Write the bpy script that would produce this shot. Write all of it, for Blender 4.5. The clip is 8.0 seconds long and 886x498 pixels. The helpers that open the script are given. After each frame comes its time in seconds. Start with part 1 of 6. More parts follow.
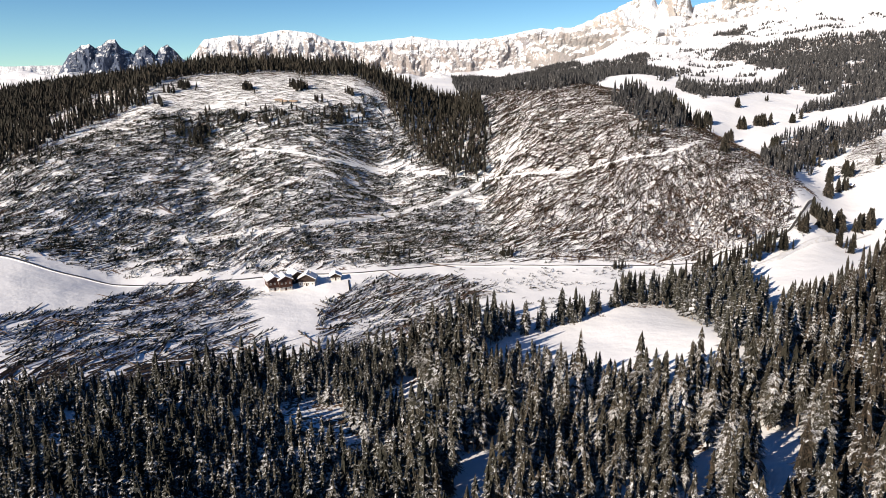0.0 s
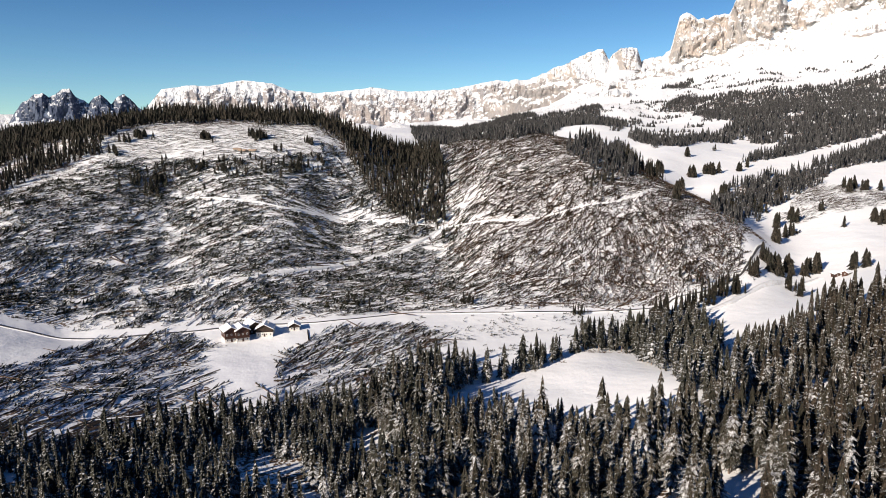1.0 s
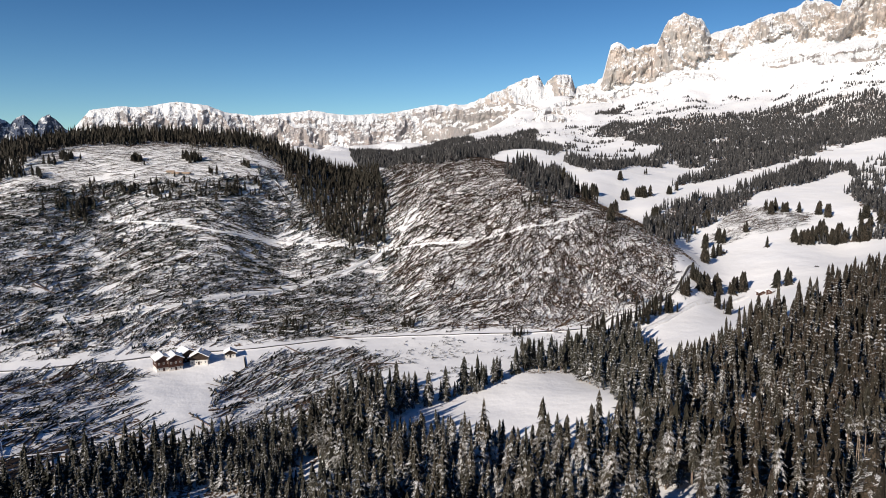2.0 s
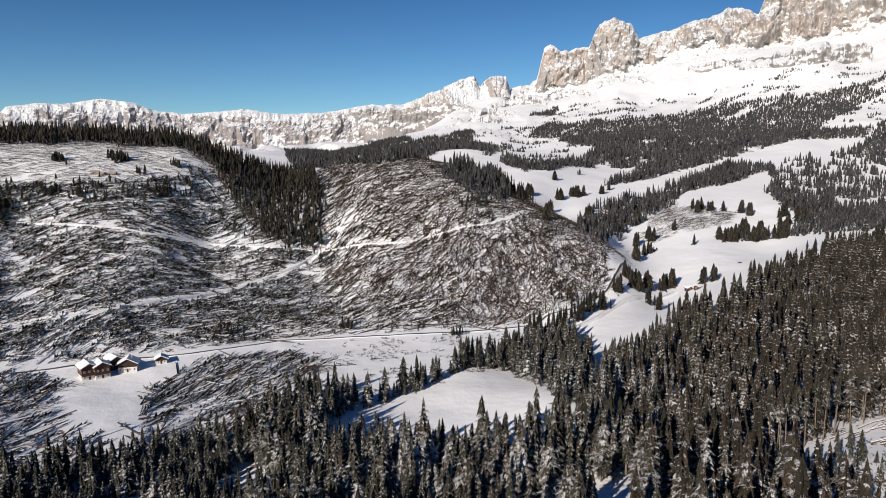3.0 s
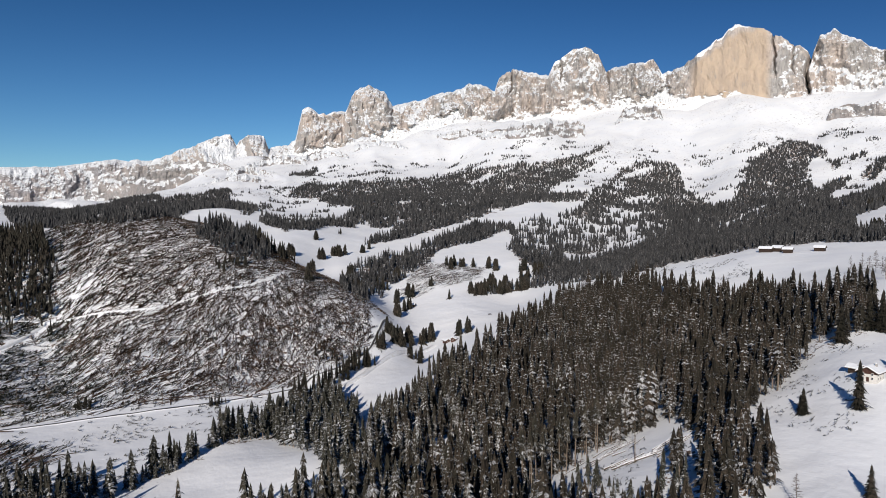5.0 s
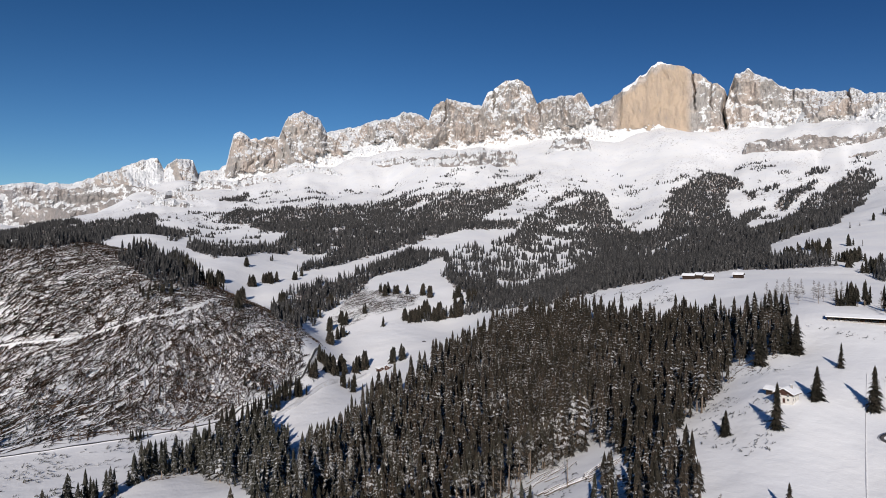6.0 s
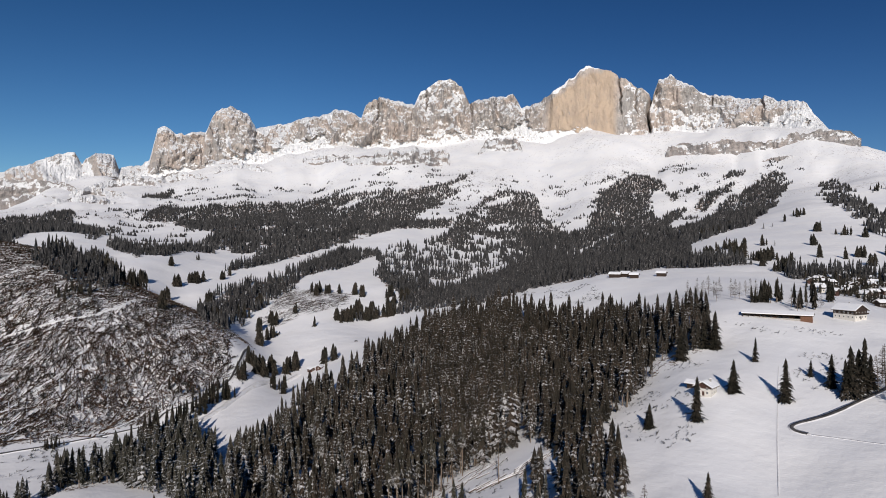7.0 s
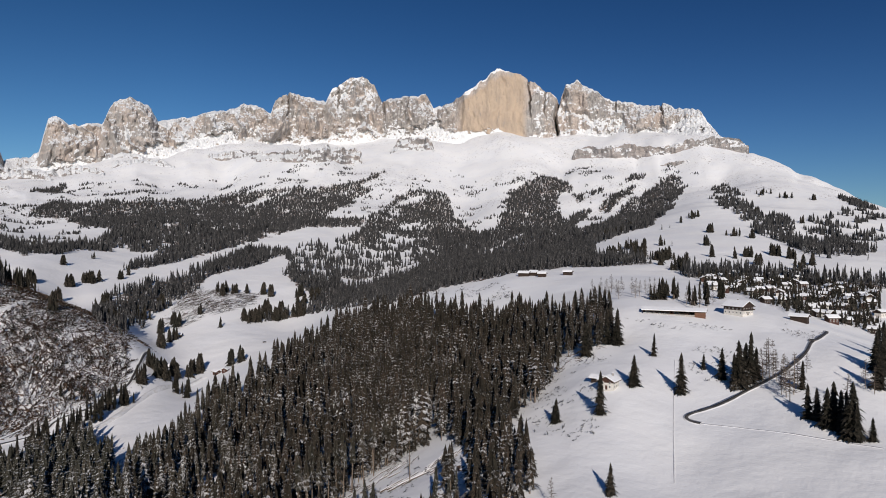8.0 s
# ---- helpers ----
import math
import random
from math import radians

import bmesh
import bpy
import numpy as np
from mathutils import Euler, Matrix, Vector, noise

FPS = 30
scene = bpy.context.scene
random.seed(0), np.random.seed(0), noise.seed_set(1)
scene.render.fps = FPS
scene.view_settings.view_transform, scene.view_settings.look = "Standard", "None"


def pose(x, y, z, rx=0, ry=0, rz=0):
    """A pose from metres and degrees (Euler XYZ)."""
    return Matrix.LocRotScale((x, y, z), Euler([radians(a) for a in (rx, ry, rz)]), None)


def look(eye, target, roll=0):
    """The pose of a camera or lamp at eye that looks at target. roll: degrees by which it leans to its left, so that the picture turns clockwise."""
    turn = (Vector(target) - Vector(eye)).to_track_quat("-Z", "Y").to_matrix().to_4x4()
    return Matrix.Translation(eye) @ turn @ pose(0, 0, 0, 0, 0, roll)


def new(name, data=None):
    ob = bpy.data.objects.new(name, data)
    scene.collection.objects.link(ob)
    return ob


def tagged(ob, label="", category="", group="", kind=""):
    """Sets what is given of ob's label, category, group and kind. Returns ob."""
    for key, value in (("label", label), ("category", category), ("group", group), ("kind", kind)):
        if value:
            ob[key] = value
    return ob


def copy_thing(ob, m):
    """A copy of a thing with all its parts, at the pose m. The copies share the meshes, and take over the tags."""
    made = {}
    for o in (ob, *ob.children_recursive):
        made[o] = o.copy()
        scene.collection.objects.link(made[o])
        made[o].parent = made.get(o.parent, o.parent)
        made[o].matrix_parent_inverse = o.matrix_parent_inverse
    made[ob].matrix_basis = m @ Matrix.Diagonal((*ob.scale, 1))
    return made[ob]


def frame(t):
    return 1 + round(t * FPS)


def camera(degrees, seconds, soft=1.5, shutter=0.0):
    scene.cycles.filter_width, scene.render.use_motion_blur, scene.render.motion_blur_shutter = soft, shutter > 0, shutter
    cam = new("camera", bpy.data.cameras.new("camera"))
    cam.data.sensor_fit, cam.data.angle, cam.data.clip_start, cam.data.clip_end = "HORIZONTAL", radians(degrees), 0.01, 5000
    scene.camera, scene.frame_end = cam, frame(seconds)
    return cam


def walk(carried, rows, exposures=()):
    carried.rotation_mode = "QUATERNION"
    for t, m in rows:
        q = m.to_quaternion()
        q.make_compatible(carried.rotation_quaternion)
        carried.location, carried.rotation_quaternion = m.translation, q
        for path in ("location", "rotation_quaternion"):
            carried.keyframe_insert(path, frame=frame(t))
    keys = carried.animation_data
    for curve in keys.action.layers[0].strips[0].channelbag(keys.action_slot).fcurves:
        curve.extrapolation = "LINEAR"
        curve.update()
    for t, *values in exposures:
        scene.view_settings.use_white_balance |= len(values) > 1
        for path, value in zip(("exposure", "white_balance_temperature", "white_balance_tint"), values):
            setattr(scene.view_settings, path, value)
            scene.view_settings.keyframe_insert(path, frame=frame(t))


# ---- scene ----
cam = camera(66.1, 8.0, soft=0.9)
EYE = 140.0  # the hovering eye's height above the valley's datum
# seconds, heading (clockwise from +y), pitch, lean
ROWS = [
    (0.0, -0.000, -12.970, -0.650),
    (0.5, 2.155, -11.365, -0.655),
    (1.0, 3.442, -8.992, -0.578),
    (1.2, 3.987, -8.002, -0.507),
    (2.3, 10.480, -7.060, -0.362),
    (2.5, 11.591, -7.074, -0.352),
    (3.0, 13.783, -7.127, -0.279),
    (3.5, 18.064, -7.223, -0.290),
    (4.0, 23.647, -7.352, -0.383),
    (4.5, 29.387, -5.727, -0.358),
    (5.0, 33.641, -2.225, -0.260),
    (5.2, 34.935, -1.021, -0.251),
    (6.3, 40.650, -0.022, -0.009),
    (6.5, 41.751, -0.041, 0.012),
    (7.0, 44.837, -0.051, 0.026),
    (7.5, 47.470, -0.048, 0.091),
    (8.0, 52.232, -0.114, 0.218),
]
walk(cam, [(t, pose(0, 0, EYE, 90 + pitch, 0, -az) @ pose(0, 0, 0, 0, 0, roll)) for t, az, pitch, roll in ROWS],
     [(0.0, 0.58, 7250, 12), (1.2, 0.37, 7100, 12), (2.5, 0.10, 6900, 11), (3.5, 0.0, 6800, 11), (5.0, -0.14, 6550, 10), (6.5, -0.3, 6600, 12), (8.0, -0.4, 6660, 12)])

# ---- sky and sun ----
SUN_FROM, SUN_HIGH = 228.0, 23.5  # heading to the sun, and its height, degrees
world = bpy.data.worlds.new("sky")
scene.world = world
world.use_nodes = True
wn = world.node_tree.nodes
sky = wn.new("ShaderNodeTexSky")
sky.sky_type, sky.sun_disc = "NISHITA", False
sky.sun_elevation, sky.sun_rotation = radians(SUN_HIGH), radians(SUN_FROM)
sky.altitude, sky.air_density, sky.dust_density, sky.ozone_density = 1700, 1.0, 0.0, 3.0
deep = wn.new("ShaderNodeHueSaturation")
deep.inputs["Saturation"].default_value, deep.inputs["Hue"].default_value = 1.25, 0.512
world.node_tree.links.new(sky.outputs[0], deep.inputs["Color"])
# clear winter air: the sky pales and turns to cyan towards the horizon
way = wn.new("ShaderNodeTexCoord")
split = wn.new("ShaderNodeSeparateXYZ")
low = wn.new("ShaderNodeMapRange")
low.interpolation_type = "SMOOTHSTEP"
low.inputs[1].default_value, low.inputs[2].default_value = 0.0, 0.40
pale = wn.new("ShaderNodeMix")
pale.data_type = "RGBA"
pale.inputs[6].default_value, pale.inputs[7].default_value = (1.5, 1.88, 1.86, 1), (0.80, 1.14, 1.15, 1)
tint = wn.new("ShaderNodeMix")
tint.data_type, tint.blend_type = "RGBA", "MULTIPLY"
tint.inputs[0].default_value = 1.0
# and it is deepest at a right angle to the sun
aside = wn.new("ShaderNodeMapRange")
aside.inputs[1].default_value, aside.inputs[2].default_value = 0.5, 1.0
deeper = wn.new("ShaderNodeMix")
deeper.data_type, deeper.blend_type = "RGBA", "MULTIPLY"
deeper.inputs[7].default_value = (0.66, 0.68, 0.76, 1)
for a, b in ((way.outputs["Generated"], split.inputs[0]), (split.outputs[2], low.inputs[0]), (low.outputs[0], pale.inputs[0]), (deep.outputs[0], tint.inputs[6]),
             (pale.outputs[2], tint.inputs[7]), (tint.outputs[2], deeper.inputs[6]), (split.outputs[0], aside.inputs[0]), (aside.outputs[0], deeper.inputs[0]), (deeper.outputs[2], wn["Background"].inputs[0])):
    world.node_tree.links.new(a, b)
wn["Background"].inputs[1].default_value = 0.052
sun = new("sun", bpy.data.lights.new("sun", "SUN"))
sun.data.energy, sun.data.angle, sun.data.color = 5.0, radians(0.53), (1.0, 0.94, 0.87)
sd = Vector((math.sin(radians(SUN_FROM)), math.cos(radians(SUN_FROM)), math.tan(radians(SUN_HIGH))))
sun.matrix_world = look(sd * 100, (0, 0, 0))


# ---- materials ----
def material(name, rough=0.8, spec=0.3):
    m = bpy.data.materials.new(name)
    m.use_nodes = True
    b = m.node_tree.nodes["Principled BSDF"]
    b.inputs["Roughness"].default_value = rough
    b.inputs["Specular IOR Level"].default_value = spec
    return m, m.node_tree.nodes, m.node_tree.links, b


def node(ns, ls, kind, sets=(), ins=()):
    n = ns.new(kind)
    for k, v in dict(sets).items():
        n.inputs[k].default_value = v
    for k, v in dict(ins).items():
        ls.new(v, n.inputs[k])
    return n


def mix(ns, ls, fac, a, b):
    """Colours a and b (sockets or rgb) mixed by fac."""
    n = ns.new("ShaderNodeMix")
    n.data_type = "RGBA"
    for i, v in ((0, fac), (6, a), (7, b)):
        if hasattr(v, "is_linked"):
            ls.new(v, n.inputs[i])
        else:
            n.inputs[i].default_value = (*v, 1) if i else v
    return n.outputs[2]


def ramp(ns, ls, value, lo, hi):
    n = ns.new("ShaderNodeMapRange")
    n.interpolation_type = "SMOOTHSTEP"
    ls.new(value, n.inputs[0])
    n.inputs[1].default_value, n.inputs[2].default_value = lo, hi
    return n.outputs[0]


def calc(ns, ls, op, a, b):
    n = ns.new("ShaderNodeMath")
    n.operation = op
    for i, v in enumerate((a, b)):
        if hasattr(v, "is_linked"):
            ls.new(v, n.inputs[i])
        else:
            n.inputs[i].default_value = v
    return n.outputs[0]


def grain(ns, ls, scale, detail=4.0, where=None, rough=0.55):
    if where is None:
        where = ns.new("ShaderNodeNewGeometry").outputs["Position"]
    n = ns.new("ShaderNodeTexNoise")
    n.inputs["Scale"].default_value, n.inputs["Detail"].default_value = scale, detail
    n.inputs["Roughness"].default_value = rough
    ls.new(where, n.inputs["Vector"])
    return n.outputs[0]


def bump(ns, ls, bsdf, height, strength, distance):
    n = ns.new("ShaderNodeBump")
    n.inputs["Strength"].default_value, n.inputs["Distance"].default_value = strength, distance
    ls.new(height, n.inputs["Height"])
    ls.new(n.outputs[0], bsdf.inputs["Normal"])


def snow_ground():
    m, ns, ls, b = material("snow_ground", 0.7, 0.2)
    attr = ns.new("ShaderNodeAttribute")
    attr.attribute_name = "cover"
    cover = attr.outputs["Fac"]
    big, mid, small = grain(ns, ls, 0.012), grain(ns, ls, 0.09, 5), grain(ns, ls, 0.7, 4)
    snow = mix(ns, ls, ramp(ns, ls, big, 0.35, 0.65), (0.865, 0.872, 0.885), (0.92, 0.918, 0.91))
    litter = mix(ns, ls, ramp(ns, ls, small, 0.4, 0.65), (0.06, 0.038, 0.026), (0.15, 0.093, 0.06))
    # litter shows through the snow in patches where wood has stood
    patch = calc(ns, ls, "ADD", mid, calc(ns, ls, "MULTIPLY", calc(ns, ls, "SUBTRACT", small, 0.5), 0.9))
    bare = ramp(ns, ls, calc(ns, ls, "ADD", patch, calc(ns, ls, "MULTIPLY", cover, 0.5)), 0.88, 0.93)
    steep = node(ns, ls, "ShaderNodeSeparateXYZ", ins={0: ns.new("ShaderNodeNewGeometry").outputs["True Normal"]}).outputs[2]
    rocky = calc(ns, ls, "SUBTRACT", 1.0, ramp(ns, ls, calc(ns, ls, "ADD", steep, calc(ns, ls, "MULTIPLY", calc(ns, ls, "SUBTRACT", mid, 0.5), 0.5)), 0.52, 0.60))
    col = mix(ns, ls, bare, snow, litter)
    col = mix(ns, ls, rocky, col, (0.30, 0.26, 0.22))
    ls.new(col, b.inputs["Base Color"])
    slope = grain(ns, ls, 0.022, 5)
    bump(ns, ls, b, calc(ns, ls, "ADD", calc(ns, ls, "MULTIPLY", slope, 6.0), calc(ns, ls, "ADD", calc(ns, ls, "MULTIPLY", mid, 0.6), calc(ns, ls, "MULTIPLY", small, 0.25))), 0.36, 1.0)
    return m


def crag_rock(name, warm, grey, snow_at, streaky=0.5, upright=0.25):
    m, ns, ls, b = material(name, 0.9, 0.2)
    pos = ns.new("ShaderNodeNewGeometry").outputs["Position"]
    nz = node(ns, ls, "ShaderNodeSeparateXYZ", ins={0: ns.new("ShaderNodeNewGeometry").outputs["True Normal"]}).outputs[2]
    tall = node(ns, ls, "ShaderNodeMapping", sets={"Scale": (1, 1, upright)}, ins={"Vector": pos}).outputs[0]
    flat = node(ns, ls, "ShaderNodeMapping", sets={"Scale": (0.3, 0.3, 1.3)}, ins={"Vector": pos}).outputs[0]
    streak, strata = grain(ns, ls, 0.05, 6, tall, 0.65), grain(ns, ls, 0.03, 5, flat)
    gully = grain(ns, ls, 0.045, 7, tall, 0.7)
    big, fine = grain(ns, ls, 0.006, 3), grain(ns, ls, 0.16, 7, None, 0.8)
    col = mix(ns, ls, ramp(ns, ls, calc(ns, ls, "ADD", calc(ns, ls, "MULTIPLY", big, 0.5), calc(ns, ls, "MULTIPLY", grain(ns, ls, 0.02, 4, tall), 0.5)), 0.44, 0.56), warm, grey)
    crack = ns.new("ShaderNodeTexVoronoi")
    crack.feature = "DISTANCE_TO_EDGE"
    crack.inputs["Scale"].default_value = 0.035
    warp = node(ns, ls, "ShaderNodeVectorMath", ins={0: tall})
    warp.inputs[1].default_value = (0, 0, 0)
    shift = ns.new("ShaderNodeTexNoise")
    shift.inputs["Scale"].default_value, shift.inputs["Detail"].default_value = 0.05, 4
    ls.new(tall, shift.inputs["Vector"])
    big_shift = node(ns, ls, "ShaderNodeVectorMath", ins={0: shift.outputs["Color"]})
    big_shift.operation = "SCALE"
    big_shift.inputs["Scale"].default_value = 26.0
    ls.new(big_shift.outputs[0], warp.inputs[1])
    ls.new(warp.outputs[0], crack.inputs["Vector"])
    split_rock = calc(ns, ls, "SUBTRACT", 1.0, ramp(ns, ls, crack.outputs["Distance"], 0.0, 0.10))
    col = mix(ns, ls, calc(ns, ls, "MULTIPLY", split_rock, 0.38), col, tuple(c * 0.42 for c in grey))
    col = mix(ns, ls, calc(ns, ls, "MULTIPLY", ramp(ns, ls, streak, 0.5, 0.68), 0.55), col, tuple(c * 0.55 for c in grey))
    col = mix(ns, ls, calc(ns, ls, "MULTIPLY", ramp(ns, ls, strata, 0.54, 0.66), 0.5), col, tuple(min(1, c * 1.3) for c in warm))
    lie = calc(ns, ls, "ADD", nz, calc(ns, ls, "MULTIPLY", calc(ns, ls, "SUBTRACT", fine, 0.5), 1.4))
    lie = calc(ns, ls, "ADD", lie, calc(ns, ls, "MULTIPLY", calc(ns, ls, "SUBTRACT", strata, 0.5), 0.12))
    lie = calc(ns, ls, "ADD", lie, calc(ns, ls, "MULTIPLY", calc(ns, ls, "SUBTRACT", gully, 0.5), streaky))
    # snow lies in the couloirs between the ribs
    vein = calc(ns, ls, "SUBTRACT", 0.07, calc(ns, ls, "ABSOLUTE", calc(ns, ls, "SUBTRACT", grain(ns, ls, 0.018, 5, tall, 0.6), 0.5), 0.0))
    lie = calc(ns, ls, "ADD", lie, calc(ns, ls, "MULTIPLY", vein, 3.0 * streaky))
    drift = ns.new("ShaderNodeAttribute")
    drift.attribute_name = "drift"
    lie = calc(ns, ls, "ADD", lie, calc(ns, ls, "MULTIPLY", drift.outputs["Fac"], 0.55))
    face = ns.new("ShaderNodeAttribute")
    face.attribute_name = "bare_face"
    plain_face = mix(ns, ls, ramp(ns, ls, grain(ns, ls, 0.03, 5, tall, 0.6), 0.35, 0.7), (0.545, 0.425, 0.32), (0.44, 0.35, 0.275))
    plain_face = mix(ns, ls, calc(ns, ls, "MULTIPLY", ramp(ns, ls, streak, 0.58, 0.7), 0.6), plain_face, tuple(c * 0.7 for c in grey))
    col = mix(ns, ls, face.outputs["Fac"], col, plain_face)
    lie = calc(ns, ls, "SUBTRACT", lie, calc(ns, ls, "MULTIPLY", face.outputs["Fac"], 0.45))
    snow = ramp(ns, ls, lie, snow_at, snow_at + 0.035)
    ls.new(mix(ns, ls, snow, col, (0.86, 0.87, 0.88)), b.inputs["Base Color"])
    bump(ns, ls, b, calc(ns, ls, "ADD", streak, fine), 0.8, 10.0)
    return m


def needles(name, green, brown, snow_at, scale=1.6):
    m, ns, ls, b = material(name, 0.75, 0.15)
    isle = ns.new("ShaderNodeNewGeometry").outputs["Random Per Island"]
    own = ns.new("ShaderNodeObjectInfo").outputs["Random"]
    tree = ramp(ns, ls, grain(ns, ls, 0.16, 1), 0.36, 0.64)
    var = calc(ns, ls, "ADD", calc(ns, ls, "MULTIPLY", calc(ns, ls, "FRACT", calc(ns, ls, "ADD", isle, own), 0.0), 0.4), calc(ns, ls, "MULTIPLY", tree, 0.6))
    nz = node(ns, ls, "ShaderNodeSeparateXYZ", ins={0: ns.new("ShaderNodeNewGeometry").outputs["Normal"]}).outputs[2]
    n, fine, wide = grain(ns, ls, scale * 0.6, 3), grain(ns, ls, scale, 4, None, 0.7), grain(ns, ls, 0.03, 2)
    col = mix(ns, ls, calc(ns, ls, "MULTIPLY", calc(ns, ls, "ADD", var, ramp(ns, ls, wide, 0.35, 0.65)), 0.5), green, brown)
    # dark noise mixes stand in for the shade within and between crowns
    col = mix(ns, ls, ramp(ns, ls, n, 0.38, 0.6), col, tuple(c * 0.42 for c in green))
    crown_shade = calc(ns, ls, "MULTIPLY", ramp(ns, ls, grain(ns, ls, 0.11, 2), 0.45, 0.62), 0.7)
    col = mix(ns, ls, crown_shade, col, tuple(c * 0.5 for c in green))
    up = calc(ns, ls, "ABSOLUTE", nz, 0.0)
    lie = calc(ns, ls, "ADD", calc(ns, ls, "ADD", calc(ns, ls, "MULTIPLY", up, 0.35), calc(ns, ls, "MULTIPLY", calc(ns, ls, "SUBTRACT", wide, 0.5), 0.35)), calc(ns, ls, "MULTIPLY", fine, 1.0))
    lie = calc(ns, ls, "ADD", lie, calc(ns, ls, "SUBTRACT", calc(ns, ls, "MULTIPLY", isle, 0.13), calc(ns, ls, "MULTIPLY", crown_shade, 0.08)))
    ls.new(mix(ns, ls, calc(ns, ls, "MULTIPLY", ramp(ns, ls, lie, snow_at - 0.07, snow_at + 0.04), 0.88), col, (0.78, 0.79, 0.81)), b.inputs["Base Color"])
    return m


def bark(name, dark, light, snowy=0.0):
    m, ns, ls, b = material(name, 0.9, 0.15)
    isle = ns.new("ShaderNodeNewGeometry").outputs["Random Per Island"]
    n = grain(ns, ls, 2.2, 4)
    col = mix(ns, ls, isle, dark, light)
    col = mix(ns, ls, ramp(ns, ls, n, 0.4, 0.7), col, tuple(c * 0.6 for c in dark))
    if snowy:  # snow lies along the top of some trunks
        nz = node(ns, ls, "ShaderNodeSeparateXYZ", ins={0: ns.new("ShaderNodeNewGeometry").outputs["Normal"]}).outputs[2]
        lie = calc(ns, ls, "ADD", calc(ns, ls, "MULTIPLY", calc(ns, ls, "FRACT", calc(ns, ls, "MULTIPLY", isle, 7.0), 0.0), 0.6), calc(ns, ls, "ADD", calc(ns, ls, "MULTIPLY", nz, 0.5), calc(ns, ls, "MULTIPLY", grain(ns, ls, 0.5, 2), 0.4)))
        col = mix(ns, ls, ramp(ns, ls, lie, snowy, snowy + 0.05), col, (0.82, 0.83, 0.85))
    ls.new(col, b.inputs["Base Color"])
    return m


SNOW = snow_ground()
ROCK = crag_rock("dolomite_rock", (0.53, 0.455, 0.405), (0.43, 0.402, 0.38), 0.72)
BAND_ROCK = crag_rock("band_rock", (0.40, 0.355, 0.33), (0.33, 0.31, 0.30), 0.52, 0.6, 1.2)
FAR_ROCK = crag_rock("far_rock", (0.37, 0.325, 0.305), (0.29, 0.275, 0.28), 0.74, 0.5, 0.6)
# the blue of distant haze and shading is mixed into this rock colour
HAZED_ROCK = crag_rock("hazed_rock", (0.085, 0.105, 0.15), (0.07, 0.09, 0.14), 0.82)
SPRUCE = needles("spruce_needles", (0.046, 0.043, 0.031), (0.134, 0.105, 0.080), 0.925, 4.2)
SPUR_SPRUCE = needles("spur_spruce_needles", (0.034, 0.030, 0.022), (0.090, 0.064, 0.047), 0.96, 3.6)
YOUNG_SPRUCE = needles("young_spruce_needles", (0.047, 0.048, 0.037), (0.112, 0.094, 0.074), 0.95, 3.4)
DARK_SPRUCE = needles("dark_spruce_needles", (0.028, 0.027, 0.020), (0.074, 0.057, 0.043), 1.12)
# aerial haze put into the colour: paler, blue-grey needles for the far woods
HAZED_SPRUCE = needles("hazed_spruce_needles", (0.050, 0.051, 0.053), (0.118, 0.110, 0.106), 0.84, 1.1)
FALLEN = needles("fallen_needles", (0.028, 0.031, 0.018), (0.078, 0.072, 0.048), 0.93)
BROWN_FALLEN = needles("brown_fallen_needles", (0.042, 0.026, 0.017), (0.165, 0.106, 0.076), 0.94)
BARK = bark("spruce_bark", (0.14, 0.11, 0.085), (0.30, 0.24, 0.19))
LOG = bark("weathered_log", (0.050, 0.034, 0.024), (0.170, 0.112, 0.078), 0.92)


# ---- noise and relief ----
def chance(ix, iy, iz):
    h = (ix * 374761393 + iy * 668265263 + iz * 2147483647 + 1013904223) & 0xFFFFFFFF
    h = ((h ^ (h >> 13)) * 1274126177) & 0xFFFFFFFF
    h = ((h ^ (h >> 16)) * 2246822519) & 0xFFFFFFFF
    return ((h ^ (h >> 15)) & 0xFFFFFF) / 16777215.0


def lump(x, y, z):
    """Smooth noise, -1 to 1."""
    x, y, z = np.broadcast_arrays(np.asarray(x, float), np.asarray(y, float), np.asarray(z, float))
    ix, iy, iz = (np.floor(a).astype(np.int64) for a in (x, y, z))
    fx, fy, fz = x - ix, y - iy, z - iz
    fx, fy, fz = (a * a * (3 - 2 * a) for a in (fx, fy, fz))
    out = 0
    for i in (0, 1):
        for j in (0, 1):
            for k in (0, 1):
                out = out + (fx if i else 1 - fx) * (fy if j else 1 - fy) * (fz if k else 1 - fz) * chance(ix + i, iy + j, iz + k)
    return 2 * out - 1


def rough(x, y, z=0.0, octaves=4, keep=0.5):
    out, amp = 0, 1.0
    for o in range(octaves):
        out = out + amp * lump(np.asarray(x) * 2**o + 17.3 * o, np.asarray(y) * 2**o - 9.1 * o, np.asarray(z) * 2**o + 4.7 * o)
        amp *= keep
    return out


